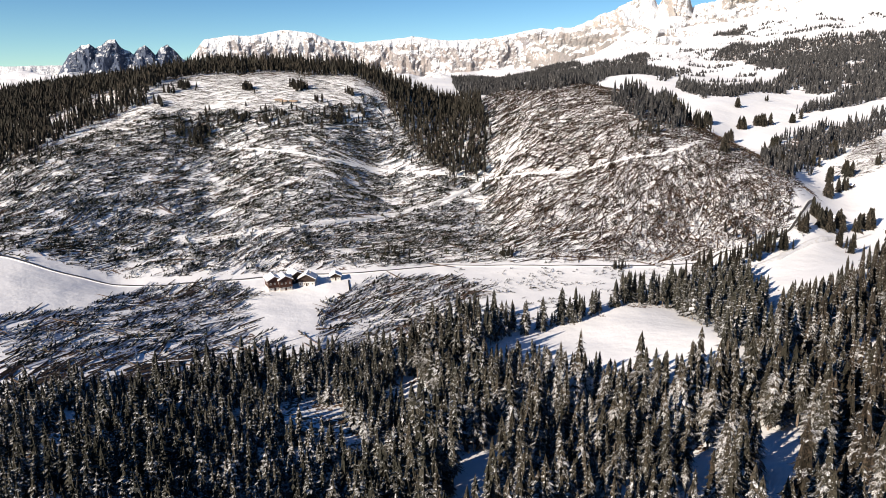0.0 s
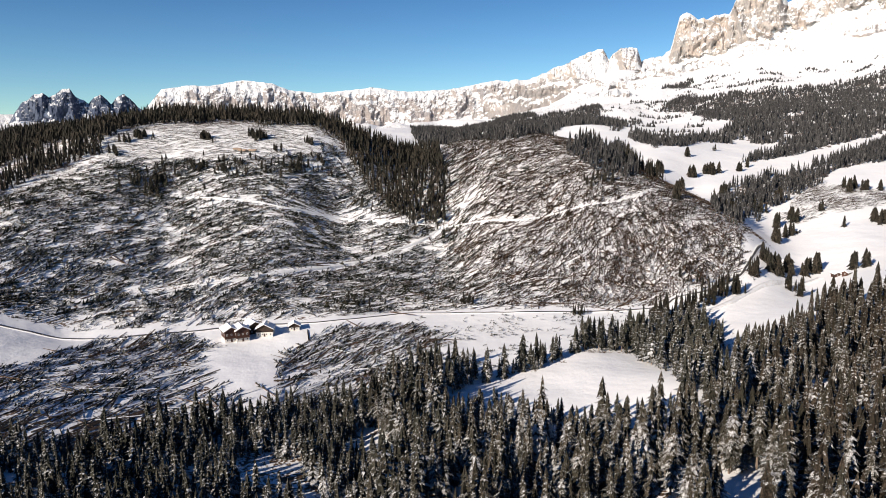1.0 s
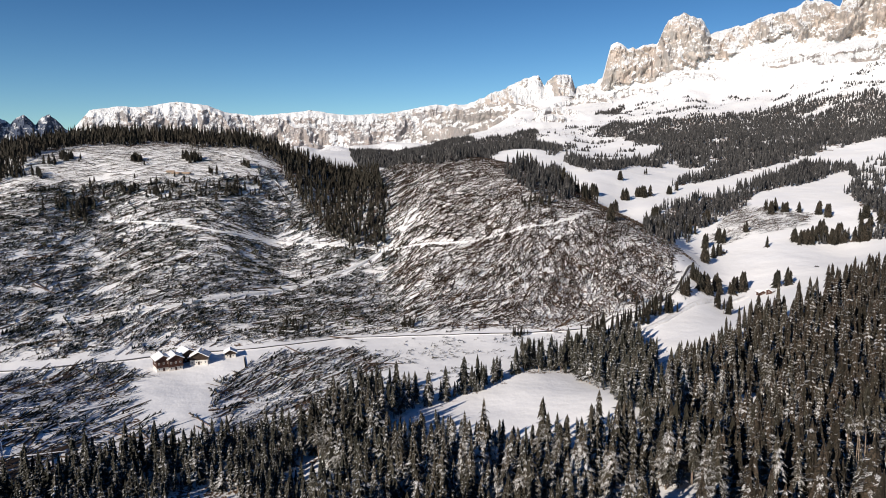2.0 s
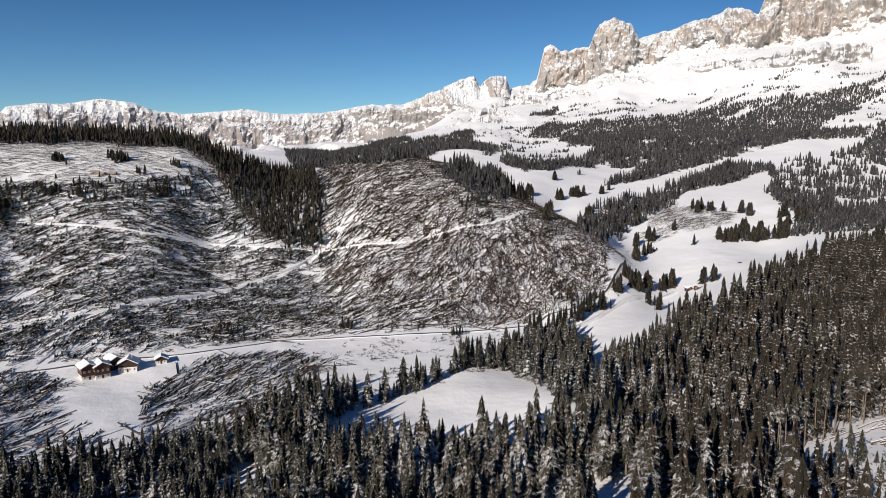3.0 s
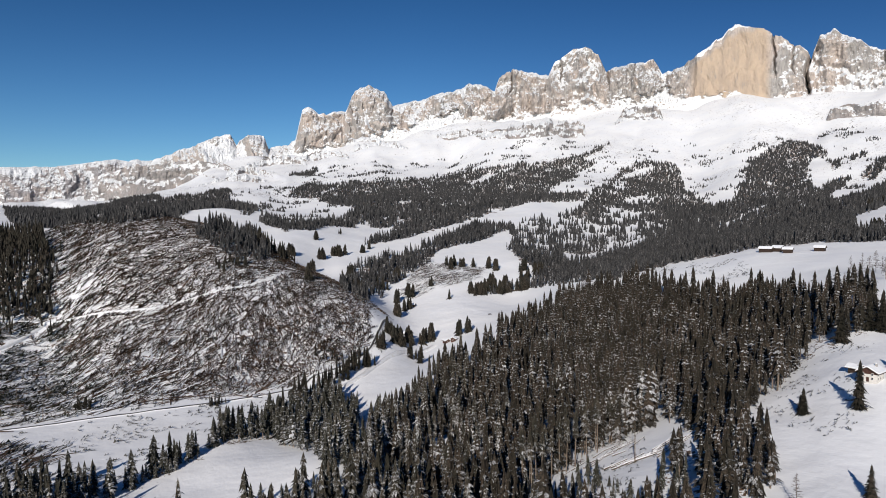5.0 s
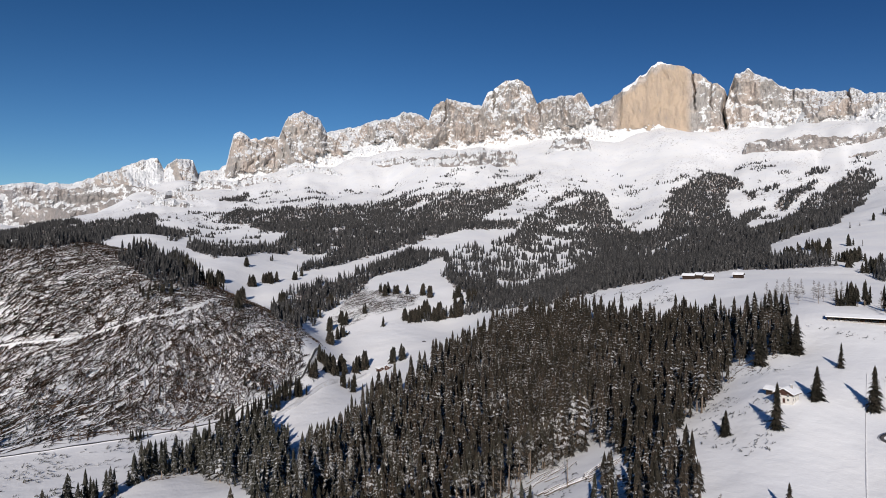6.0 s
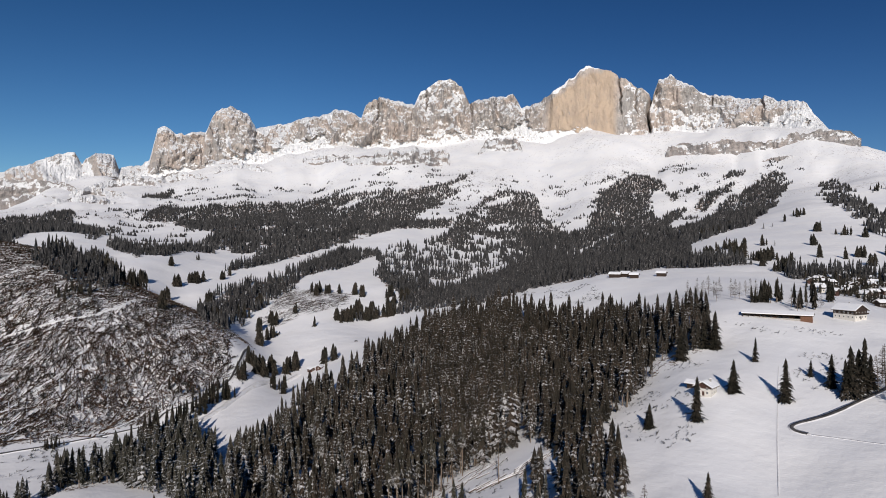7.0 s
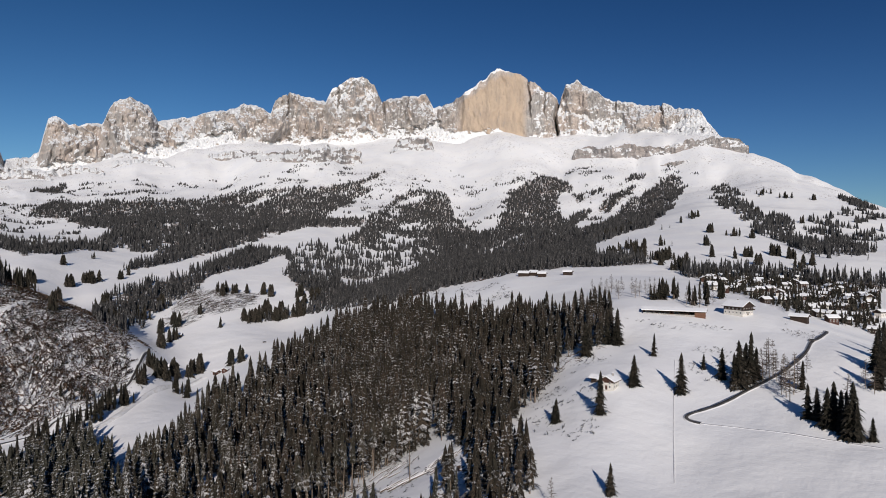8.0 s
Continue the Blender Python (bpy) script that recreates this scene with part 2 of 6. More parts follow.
# spot heights by landform: heading, angle above or below the eye's level, distance
LAND_NEAR_SLOPE = [(-31.6, -24.11, 255), (-20.1, -26.75, 248), (-6.1, -28.59, 238), (9.1, -28.93, 230), (23.6, -27.66, 222), (35, -25.66, 215), (49.1, -24.52, 215), (57.8, -20.02, 250), (71.1, -18.65, 265), (85.1, -16.64, 275), (49.3, -19.4, 280), (55.4, -14.9, 330)]
LAND_VALLEY_FLOOR = [(-27.1, -14.86, 470), (-14, -15.85, 460), (-12.8, -19.75, 355), (-21.6, -19.9, 345), (-30, -18.5, 350), (4.2, -21.87, 315), (23.9, -19.11, 335), (16.2, -17.63, 400), (1.2, -17.4, 420), (9, -15.79, 465), (19.8, -14.22, 510), (15.7, -16.86, 420), (8.5, -18.13, 400), (24.8, -14.1, 520), (22.3, -17.69, 402)]
LAND_HILL_FOOT = [(-30.2, -12.66, 520), (-26.6, -14.1, 505), (-14.8, -14.65, 490), (-7.5, -14.83, 490), (0.3, -14.48, 505), (9, -14.29, 512), (18.5, -13.98, 522), (20.5, -13.73, 530), (24.3, -12.23, 560), (27.2, -10.64, 620), (28.8, -8.05, 720)]
LAND_HILL_MID = [(-29.6, -7.61, 640), (-18.7, -8.52, 650), (-18.4, -4.13, 760), (-5.4, -10.16, 640), (-5.3, -6.17, 760), (3.3, -7.04, 740), (1.9, -2.3, 860), (3.7, -10.85, 640), (11.4, -9.41, 640), (11.3, -6.35, 710), (20.6, -9.18, 640), (20.4, -4.19, 760), (26.1, -9.8, 640)]
LAND_HILL_CREST = [(-29.5, -3.41, 770), (-26, -2.35, 800), (-22.8, 0.47, 900), (-18, 1.25, 930), (-12.6, 1.32, 930), (-6.8, 0.93, 920), (-2.8, -0.62, 930), (0.5, -1.82, 940), (4.3, -0.55, 930), (7.6, -0.31, 880), (11.7, -0.07, 870), (15.8, -0.79, 860), (19, -2.62, 820), (22.5, -4.38, 780), (25.5, -6.09, 740), (27.6, -7.53, 700)]
LAND_BEHIND_CREST = [(-28.5, 0.12, 1150), (-22, 0.88, 1200), (-12.6, 0.97, 1250), (-5, 0.32, 1250), (1, -0.43, 1250), (6.6, -0.58, 1250), (11.7, -0.53, 1150), (19, -2.39, 1100), (23.8, -4.58, 1000)]
LAND_VALLEY_HEAD = [(20.7, -1.81, 1150), (25.4, -4.22, 1000), (22.6, -0.66, 1350), (29.2, -7.1, 860), (31.1, -9.01, 740), (32.1, -11.37, 650), (39.6, -6.59, 880), (34.9, -7.58, 800), (28.3, -0.7, 1500), (34.9, -0.5, 1500), (39.5, -0.99, 1400), (34, -3.8, 1050), (39.6, -3.78, 1050), (15.4, 1, 1800), (6, -0.07, 1700), (40.9, 1.31, 1800), (48.4, -2.34, 1300), (50.5, -1.44, 1350)]
LAND_FOREST_SPUR = [(29.1, -14.17, 500), (34.9, -11.35, 560), (42.4, -7.47, 680), (46.3, -4.63, 850), (35, -20.05, 350), (46.5, -12.77, 480), (52.7, -7.11, 640), (50.2, -18.16, 300), (57.6, -11.05, 470)]
LAND_FAR_FOREST = [(-0.4, 1.2, 2600), (6.6, 0.67, 2400), (9.8, 1.67, 2500), (20.8, 1.45, 2200), (25.5, 3.52, 2700), (34.9, 4.15, 2700), (43.9, 5.76, 2900), (39.5, 2.25, 2200), (54.4, 1.98, 2300), (55.4, 1.84, 2200), (43.5, 1.78, 2000), (64.7, 2.76, 2300), (57.7, -0.99, 1500), (69.1, 4.54, 2700)]
LAND_TREE_LINE = [(11.9, 2.57, 3200), (18.6, 4.42, 3300), (22.7, 4.44, 3200), (30.2, 5.34, 3200), (22.7, 4.37, 3150), (34.5, 5.51, 3150), (44.5, 6.47, 3150), (53, 6.56, 3150), (62.4, 6.49, 3100), (71.2, 6.05, 2900), (74.6, 5.06, 2700)]
LAND_CLIFF_FOOT = [(14.2, 4.59, 4050), (20.9, 5.57, 4000), (22.3, 5.87, 3900), (28.3, 7.11, 3850), (36.7, 8.51, 3850), (48.2, 9.22, 3800), (55.3, 9.49, 3800), (62.4, 9.25, 3800), (69.1, 9.46, 3700), (73.3, 9.03, 3500), (76.6, 7.43, 3300), (80, 5.7, 3100), (84, 3.69, 2900)]
LAND_BEHIND_RIDGE = [(76.6, 6.07, 3900), (80.4, 4.64, 3800), (84.3, 2.88, 3600), (73.3, 4.88, 4500)]
LAND_TERRACE = [(57.7, -2.65, 820), (66.9, -2.08, 830), (75.4, -2.6, 850), (81.2, -3.28, 850), (66.9, 0.45, 1350), (75.4, 0.9, 1350), (82.9, -1.17, 1100), (73.3, 4, 2200), (81.1, 0.88, 1600), (85, 2.86, 2300), (52.1, -4.1, 800), (85, -3.93, 800)]
LAND_MEADOW = [(65.9, -11.41, 355), (71.3, -6.04, 470), (76.6, -5.24, 520), (66.9, -5.51, 500), (81.2, -6.17, 500), (84.4, -7.94, 440), (83, -13.58, 322), (72.2, -13.16, 335), (62.4, -12.91, 350), (85, -6.31, 620), (63.3, -7.45, 470), (67, -7.0, 470), (71.3, -6.8, 470), (75.4, -6.6, 476), (67, -5.74, 498), (71.3, -5.59, 497), (75.4, -5.42, 513)]
LAND_PLATEAU_FOOT = [(-28, 1.68, 4000), (-18, 1.72, 4100), (-5, 1.24, 4100), (6.6, 2.05, 4100), (12.6, 2.42, 4100)]
LAND_ROUND = [(0, -88, 2.5), (100, 1, 4800), (150, 1.5, 4800), (200, 1, 4800), (250, 1, 4800), (300, 1, 4800), (340, 1.5, 4800), (0, 1.5, 4800), (20, 3.5, 4800), (40, 5, 4800), (60, 5, 4800), (80, 2, 4900)]


def squash(x, y):
    r = np.hypot(x, y) + 1e-6
    k = np.log1p(r / 60.0) / r
    return x * k, y * k


def thread(points, step=2.5):
    """The points with others between them, at most step degrees of heading apart."""
    out = []
    for a, b in zip(points[:-1], points[1:]):
        n = max(1, math.ceil(abs(b[0] - a[0]) / step))
        out += [tuple(p + (q - p) * i / n for p, q in zip(a, b)) for i in range(n)]
    return out + [points[-1]]


LAND = (LAND_NEAR_SLOPE, LAND_VALLEY_FLOOR, thread(LAND_HILL_FOOT), LAND_HILL_MID, thread(LAND_HILL_CREST), LAND_BEHIND_CREST, LAND_VALLEY_HEAD, LAND_FOREST_SPUR, LAND_FAR_FOREST, LAND_TREE_LINE, thread(LAND_CLIFF_FOOT), LAND_BEHIND_RIDGE, LAND_TERRACE, LAND_MEADOW, thread(LAND_PLATEAU_FOOT), LAND_ROUND)
spots = np.array([p for form in LAND for p in form], float)
spot_x, spot_y = spots[:, 2] * np.sin(np.radians(spots[:, 0])), spots[:, 2] * np.cos(np.radians(spots[:, 0]))
spot_u, spot_v = squash(spot_x, spot_y)


def kernel(du, dv):
    return np.sqrt(du * du + dv * dv + 0.004)


gram = -kernel(spot_u[:, None] - spot_u, spot_v[:, None] - spot_v)
n_spots = len(spots)
full = np.zeros((n_spots + 1, n_spots + 1))
full[:n_spots, :n_spots] = gram + np.eye(n_spots) * 0.004
full[n_spots, :n_spots] = full[:n_spots, n_spots] = 1
weights = np.linalg.solve(full, np.append(np.tan(np.radians(spots[:, 1])) * spots[:, 2] / (spots[:, 2] + 120), 0))


def ground(x, y):
    """Height of the ground."""
    x, y = np.asarray(x, float), np.asarray(y, float)
    shape = x.shape
    x, y = x.ravel(), y.ravel()
    out = np.empty(len(x))
    for a in range(0, len(x), 20000):
        b = slice(a, a + 20000)
        u, v = squash(x[b], y[b])
        out[b] = weights[-1] - kernel(u[:, None] - spot_u, v[:, None] - spot_v) @ weights[:-1]
    r = np.hypot(x, y)
    z = EYE + out * (r + 120)
    far = np.clip((r - 1100) / 1600, 0, 1)
    z += rough(x / 70, y / 70, 3.0, 4) * np.minimum(1.1, r * 0.003) * (1 - 0.4 * far)
    z += rough(x / 24, y / 24, 5.0, 3) * np.minimum(0.3, r * 0.001) * (1 - far)
    z += rough(x / 260, y / 260, 7.0, 4, 0.45) * far * 16
    # gullies down the high slopes, and snow fans between the buttresses
    s = np.arctan2(x, y) * 3600
    high = np.clip((r - 2300) / 700, 0, 1) * np.clip((4400 - r) / 300, 0, 1)
    z -= 20 * high * (1 - np.abs(rough(s / 190 + 0.4 * rough(s / 90, r / 260, 2.0, 2), r / 1500, 11.0, 3)))
    z += 26 * np.clip((r - 3450) / 370, 0, 1) ** 1.6 * np.clip((4400 - r) / 300, 0, 1) * rough(s / 210, 3.0, 21.0, 3)
    return z.reshape(shape)


def inside(poly, x, y):
    """Which of the places x, y lie in the closed outline poly."""
    hit = np.zeros(len(x), bool)
    px, py = np.array(poly, float).T
    qx, qy = np.roll(px, -1), np.roll(py, -1)
    for ax, ay, bx, by in zip(px, py, qx, qy):
        if ay != by:
            hit ^= ((ay > y) != (by > y)) & (x < (bx - ax) * (y - ay) / (by - ay) + ax)
    return hit


def within(polys, x, y):
    hit = np.zeros(len(x), bool)
    for p in polys:
        hit |= inside(p, x, y)
    return hit


# outlines in plan, metres
NEAR_WOOD_A = [(-77, 92), (-185, 236), (-155, 255), (-137, 259), (-106, 265), (-81, 276), (-54, 282), (-26, 298), (5, 289), (24, 274), (53, 269), (86, 253), (113, 244), (148, 283), (187, 342), (189, 353), (234, 403), (277, 427), (327, 444), (402, 493), (443, 485), (506, 512), (561, 496), (537, 392), (515, 339), (542, 323), (509, 274), (457, 237), (456, 202), (424, 180), (399, 177), (368, 192), (304, 181), (256, 160), (226, 137), (170, 106), (77, 92), (17, 98), (-34, 94)]
NEAR_WOOD_B = [(-159, 227), (-153, 244), (-136, 263), (-118, 275), (-94, 291), (-71, 304), (-62, 314), (-41, 320), (-19, 322), (4, 321), (19, 335), (28, 318), (24, 285), (-26, 275), (-60, 270), (-100, 250), (-140, 215)]
NEAR_WOOD_C = [(-37, 278), (-24, 319), (-2, 335), (20, 338), (24, 325), (20, 306), (30, 289), (8, 278), (-21, 272)]
NEAR_WOOD = (NEAR_WOOD_A, NEAR_WOOD_B, NEAR_WOOD_C,)
FIELD_WOOD_A = [(-41, 299), (-5, 313), (39, 339), (66, 356), (92, 372), (114, 379), (135, 370), (137, 320), (132, 292), (156, 299), (199, 364), (221, 429), (197, 427), (171, 420), (147, 406), (117, 403), (96, 387), (70, 377), (51, 356), (18, 335), (-22, 335)]
FIELD_WOOD_B = [(114, 406), (144, 428), (180, 459), (220, 477), (219, 464), (199, 432), (162, 386), (142, 381)]
FIELD_WOOD_C = [(-16, 345), (-4, 368), (19, 376), (38, 372), (46, 360), (49, 348), (34, 330), (10, 324), (-13, 325)]
FIELD_WOOD = (FIELD_WOOD_A, FIELD_WOOD_B, FIELD_WOOD_C)
FIELD_FOOT = [(12, 300), (30, 305), (45, 316), (64, 300), (76, 285), (92, 286), (108, 287), (130, 282), (137, 270), (118, 248), (86, 256), (53, 272), (24, 280)]
HILL_WOOD_A = [(-514, 613), (-405, 630), (-389, 656), (-375, 692), (-360, 722), (-348, 756), (-340, 786), (-349, 830), (-345, 868), (-297, 905), (-200, 925), (-115, 925), (-90, 912), (-66, 866), (-40, 818), (-10, 768), (15, 742), (47, 742), (55, 791), (55, 850), (53, 910), (50, 959), (18, 1060), (-184, 1044), (-405, 1120), (-560, 1260), (-760, 1260), (-860, 1000)]
HILL_WOOD_B = [(220, 883), (272, 837), (305, 794), (337, 834), (342, 940), (289, 1009)]
HILL_WOOD = (HILL_WOOD_A, HILL_WOOD_B,)
SLOPE_WOOD_A = [(474, 1364), (472, 1248), (531, 1366), (515, 1256), (595, 1353), (655, 1414), (741, 1445), (742, 1376), (775, 1342), (582, 1149), (637, 1172), (706, 1206), (786, 1247), (908, 1318), (999, 1360), (1073, 1392), (1142, 1412), (1214, 1408), (1342, 1412), (1425, 1404), (1523, 1477), (1449, 1524), (1447, 1594), (1573, 1655), (1865, 1809), (1955, 1850), (1909, 2009), (1785, 2004), (1712, 2118), (1633, 2189), (1558, 2263), (1422, 2239), (1305, 2229), (1203, 2269), (1154, 2328), (1076, 2365), (1030, 2469), (878, 2303), (864, 2224), (919, 2164), (879, 1897), (881, 1777), (723, 1535), (644, 1465), (529, 1362), (524, 1507)]
BAND_WOOD_A = [(340, 724), (329, 679), (354, 684), (415, 793), (450, 870), (427, 798), (438, 795), (470, 854), (499, 874), (524, 894), (557, 906), (583, 924), (627, 970), (666, 1015), (705, 1024), (752, 1041), (810, 1065), (860, 1107), (927, 1140), (968, 1187), (954, 1279), (817, 1186), (765, 1165), (657, 1051), (617, 1054), (562, 1033), (491, 965), (445, 912)]
BAND_WOOD_B = [(328, 704), (327, 680), (346, 675), (413, 791), (436, 852), (421, 798), (420, 781), (468, 854), (506, 873), (543, 904), (611, 957), (704, 1105), (607, 1031), (555, 994), (501, 960), (436, 897), (338, 725)]
FOREST_A = [(524, 722), (547, 721), (585, 722), (609, 706), (611, 653), (601, 592), (602, 537), (622, 541), (650, 534), (694, 523), (723, 482), (730, 457), (833, 436), (833, 386), (871, 363), (911, 336), (994, 405), (987, 467), (1289, 604), (1447, 616), (1581, 603), (1951, 698), (2250, 773), (2636, 858), (2757, 943), (2682, 978), (2392, 955), (2169, 925), (1847, 857), (1572, 775), (1819, 929), (2184, 1045), (2381, 1169), (2488, 1277), (2595, 1399), (2559, 1447), (2421, 1448), (2249, 1421), (1954, 1257), (1734, 1135), (1680, 1161), (1766, 1275), (1979, 1493), (2187, 1663), (2211, 1726), (2117, 1739), (1943, 1736), (1819, 1652), (1561, 1501), (1363, 1344), (1162, 1223), (1090, 1223), (993, 1189), (926, 1136), (866, 1045), (758, 925), (700, 831), (697, 791), (642, 729), (592, 731)]
STREAK_WOOD_A = [(2190, 1016), (2151, 967), (2287, 975), (2597, 1037), (2770, 1082), (2737, 1118), (2486, 1072), (2284, 1037)]
STREAK_WOOD_B = [(2372, 1134), (2316, 1074), (2487, 1130), (2637, 1219), (2590, 1239)]
STREAK_WOOD_C = [(1800, 1895), (1918, 1922), (2091, 1980), (2241, 2035), (2067, 2005), (1922, 1974), (1822, 1949)]
STREAK_WOOD_D = [(1063, 2787), (1162, 2785), (1273, 2957), (1307, 3068), (1245, 3010), (1102, 2838)]
RIDGE_WOOD_A = [(2182, 627), (1801, 483), (1648, 405), (1401, 313), (1290, 252), (1208, 204), (1148, 156), (1197, 155), (1455, 236), (1577, 298), (1631, 348), (1869, 439), (2253, 570), (2630, 705), (2631, 762)]
RIDGE_WOOD_B = [(1712, 377), (1626, 347), (1570, 313), (1588, 291), (1722, 325), (1773, 366), (1773, 391)]
RIDGE_WOOD_C = [(1674, 282), (1539, 244), (1294, 184), (1232, 137), (1385, 121), (2196, 192), (2096, 234), (1965, 268), (1792, 291)]
RIDGE_WOOD_D = [(2318, 302), (2159, 241), (2170, 190), (2653, 345)]
PLATEAU_WOOD_A = [(43, 1357), (96, 1493), (89, 928), (129, 891), (353, 1625), (401, 1749), (638, 2151), (675, 2281), (506, 2339), (409, 2322), (286, 2978), (41, 2621)]
PLATEAU_WOOD_B = [(119, 887), (147, 882), (187, 894), (386, 1720), (456, 1808), (503, 1723), (559, 1683), (619, 1836), (653, 2237), (772, 2603), (583, 2307), (478, 2281), (479, 2848), (422, 3116)]
KNOLL_WOOD_A = [(197, 813), (211, 784), (219, 765), (228, 750), (252, 749), (268, 774), (381, 1116), (417, 1255), (424, 1350), (238, 882), (208, 841)]
KNOLL_WOOD_B = [(496, 1453), (465, 1234), (490, 1279), (519, 1246), (627, 1377), (684, 1380), (705, 1453), (579, 1389), (500, 1314), (516, 1381), (570, 1647)]
FAR_WOOD = (SLOPE_WOOD_A, BAND_WOOD_A, BAND_WOOD_B, FOREST_A, STREAK_WOOD_A, STREAK_WOOD_B, STREAK_WOOD_C, STREAK_WOOD_D, RIDGE_WOOD_A, RIDGE_WOOD_B, RIDGE_WOOD_C, RIDGE_WOOD_D, PLATEAU_WOOD_A, PLATEAU_WOOD_B, KNOLL_WOOD_A, KNOLL_WOOD_B)
GLADE_A = [(760, 793), (764, 740), (925, 825), (1033, 851), (1092, 912), (960, 886), (847, 835), (834, 877)]
GLADE_B = [(1407, 1554), (1520, 1498), (1704, 1600), (1912, 1737), (1869, 1783), (1599, 1629)]
GLADE_C = [(2110, 1130), (1895, 995), (1996, 1024), (2229, 1117), (2439, 1264), (2379, 1275)]
GLADE_D = [(990, 1348), (1112, 1375), (1132, 1271), (1216, 1269), (1319, 1310), (1381, 1407), (1238, 1424), (1152, 1424)]
GLADE_E = [(1054, 1173), (909, 1003), (785, 839), (803, 844), (940, 996), (1107, 1169), (1093, 1169)]
GLADE_F = [(1407, 1331), (1293, 1214), (1288, 1112), (1239, 991), (1481, 1186), (1592, 1307), (1519, 1356)]
GLADE_G = [(1541, 1495), (1589, 1443), (1732, 1508), (1838, 1642), (1730, 1623)]
HILL_GLADE = [(-444, 777), (-437, 827), (-421, 882), (-380, 813), (-398, 775), (-406, 723)]
GLADE_H = [(977, 1179), (1197, 1259), (1323, 1181), (1357, 1077), (1025, 786), (1118, 934), (960, 886), (834, 877), (760, 852), (809, 968)]
GLADES = (GLADE_A, GLADE_B, GLADE_C, GLADE_D, GLADE_E, GLADE_F, GLADE_G, GLADE_H)
SPARSE_WOOD_A = [(943, 2427), (1264, 3028), (1593, 2721), (1849, 2601), (2007, 2254), (2244, 2287), (2080, 1921), (2270, 1897), (2558, 1930), (2342, 1590), (2592, 1522), (2873, 1504), (2849, 1322), (2594, 1106), (2896, 1008), (2744, 864), (2192, 837), (1604, 759), (1758, 1325), (1019, 1740)]
SPARSE_WOOD_B = [(665, 2277), (490, 1604), (496, 1453), (507, 1307), (636, 1458), (780, 1576), (1030, 2083), (981, 2253), (945, 2437), (909, 2662)]
SPARSE_WOOD = (SPARSE_WOOD_A, SPARSE_WOOD_B)
RIGHT_WOOD_D = [(899, 312), (903, 277), (956, 228), (968, 170), (987, 82), (923, 76), (892, 168), (834, 217), (791, 255)]
RIGHT_WOOD = (RIGHT_WOOD_D,)
MEADOW_A = [(222, 481), (267, 518), (315, 553), (373, 640), (428, 748), (470, 710), (560, 723), (585, 632), (506, 601), (448, 578), (393, 543), (353, 520), (293, 459), (263, 462), (205, 435)]
MEADOW_L = [(606, 520), (681, 528), (700, 484), (760, 463), (746, 389), (560, 291), (596, 356), (533, 351), (559, 402)]
MEADOW_M = [(184, 204), (204, 212), (233, 220), (264, 223), (279, 224), (253, 187), (237, 172), (224, 171), (205, 164), (191, 149), (182, 149), (186, 164), (197, 186), (187, 191)]
MEADOW_P = [(84, 164), (100, 196), (112, 207), (91, 160)]
MEADOW_Q = [(70, 170), (88, 208), (97, 213), (75, 168)]
MEADOW_R = [(7, 185), (9, 222), (20, 236), (28, 237), (19, 184)]
MEADOW = (MEADOW_A, MEADOW_L, MEADOW_M, MEADOW_P, MEADOW_Q, MEADOW_R)
GAP_A = [(5, 178), (9, 222), (17, 237), (28, 240), (26, 222), (19, 193), (13, 155), (9, 140), (1, 141)]
GAP_B = [(82, 157), (100, 190), (116, 205), (114, 188), (93, 153), (78, 128), (68, 130)]
GAP_C = [(71, 175), (89, 213), (97, 219), (86, 193), (71, 161), (60, 144)]
GAP_D = [(109, 169), (141, 218), (144, 218), (108, 161), (92, 135), (89, 136)]
GAP_E = [(-71, 249), (-64, 268), (-46, 275), (-39, 257), (-35, 230), (-39, 217), (-47, 224), (-56, 230)]
GAP_F = [(-133, 192), (-140, 211), (-143, 230), (-136, 221), (-132, 204), (-128, 188)]
GAP_G = [(-133, 239), (-126, 255), (-121, 248), (-128, 234)]
GAP_H = [(-25, 287), (-12, 296), (-4, 283), (-5, 265), (-16, 271)]
GAP_I = [(206, 446), (247, 480), (239, 449), (209, 393), (181, 347), (156, 308), (149, 303), (178, 360), (198, 409)]
GAPS = (GAP_A, GAP_B, GAP_C, GAP_D, GAP_E, GAP_F, GAP_G, GAP_H, GAP_I)
YOUNG_WOOD_A = [(129, 171), (158, 198), (183, 205), (196, 203), (213, 201), (237, 209), (232, 191), (204, 167), (205, 155), (215, 154), (176, 123)]
YOUNG_WOOD = (YOUNG_WOOD_A,)
LENS_FIELD_A = [(17, 313), (40, 336), (65, 345), (79, 362), (106, 388), (134, 388), (141, 359), (139, 308), (131, 284), (108, 290), (92, 289), (78, 288), (66, 303), (45, 320)]
LENS_FIELD = (LENS_FIELD_A,)
THROWN_WOOD_A = [(-334, 398), (-495, 590), (-377, 665), (-350, 718), (-326, 757), (-258, 783), (-187, 800), (-109, 844), (-86, 889), (-70, 862), (-41, 817), (-7, 773), (21, 746), (24, 746), (36, 857), (62, 1008), (130, 976), (196, 945), (257, 909), (295, 856), (329, 795), (351, 736), (350, 669), (322, 609), (308, 586), (282, 553), (238, 521), (207, 501), (168, 504), (81, 512), (2, 515), (-64, 492), (-127, 480), (-167, 472), (-209, 464), (-262, 460), (-300, 466)]
THROWN_WOOD_B = [(-260, 330), (-235, 352), (-213, 380), (-213, 415), (-210, 438), (-186, 444), (-152, 454), (-133, 426), (-115, 375), (-93, 333), (-75, 310), (-78, 286), (-98, 270), (-130, 240), (-172, 215)]
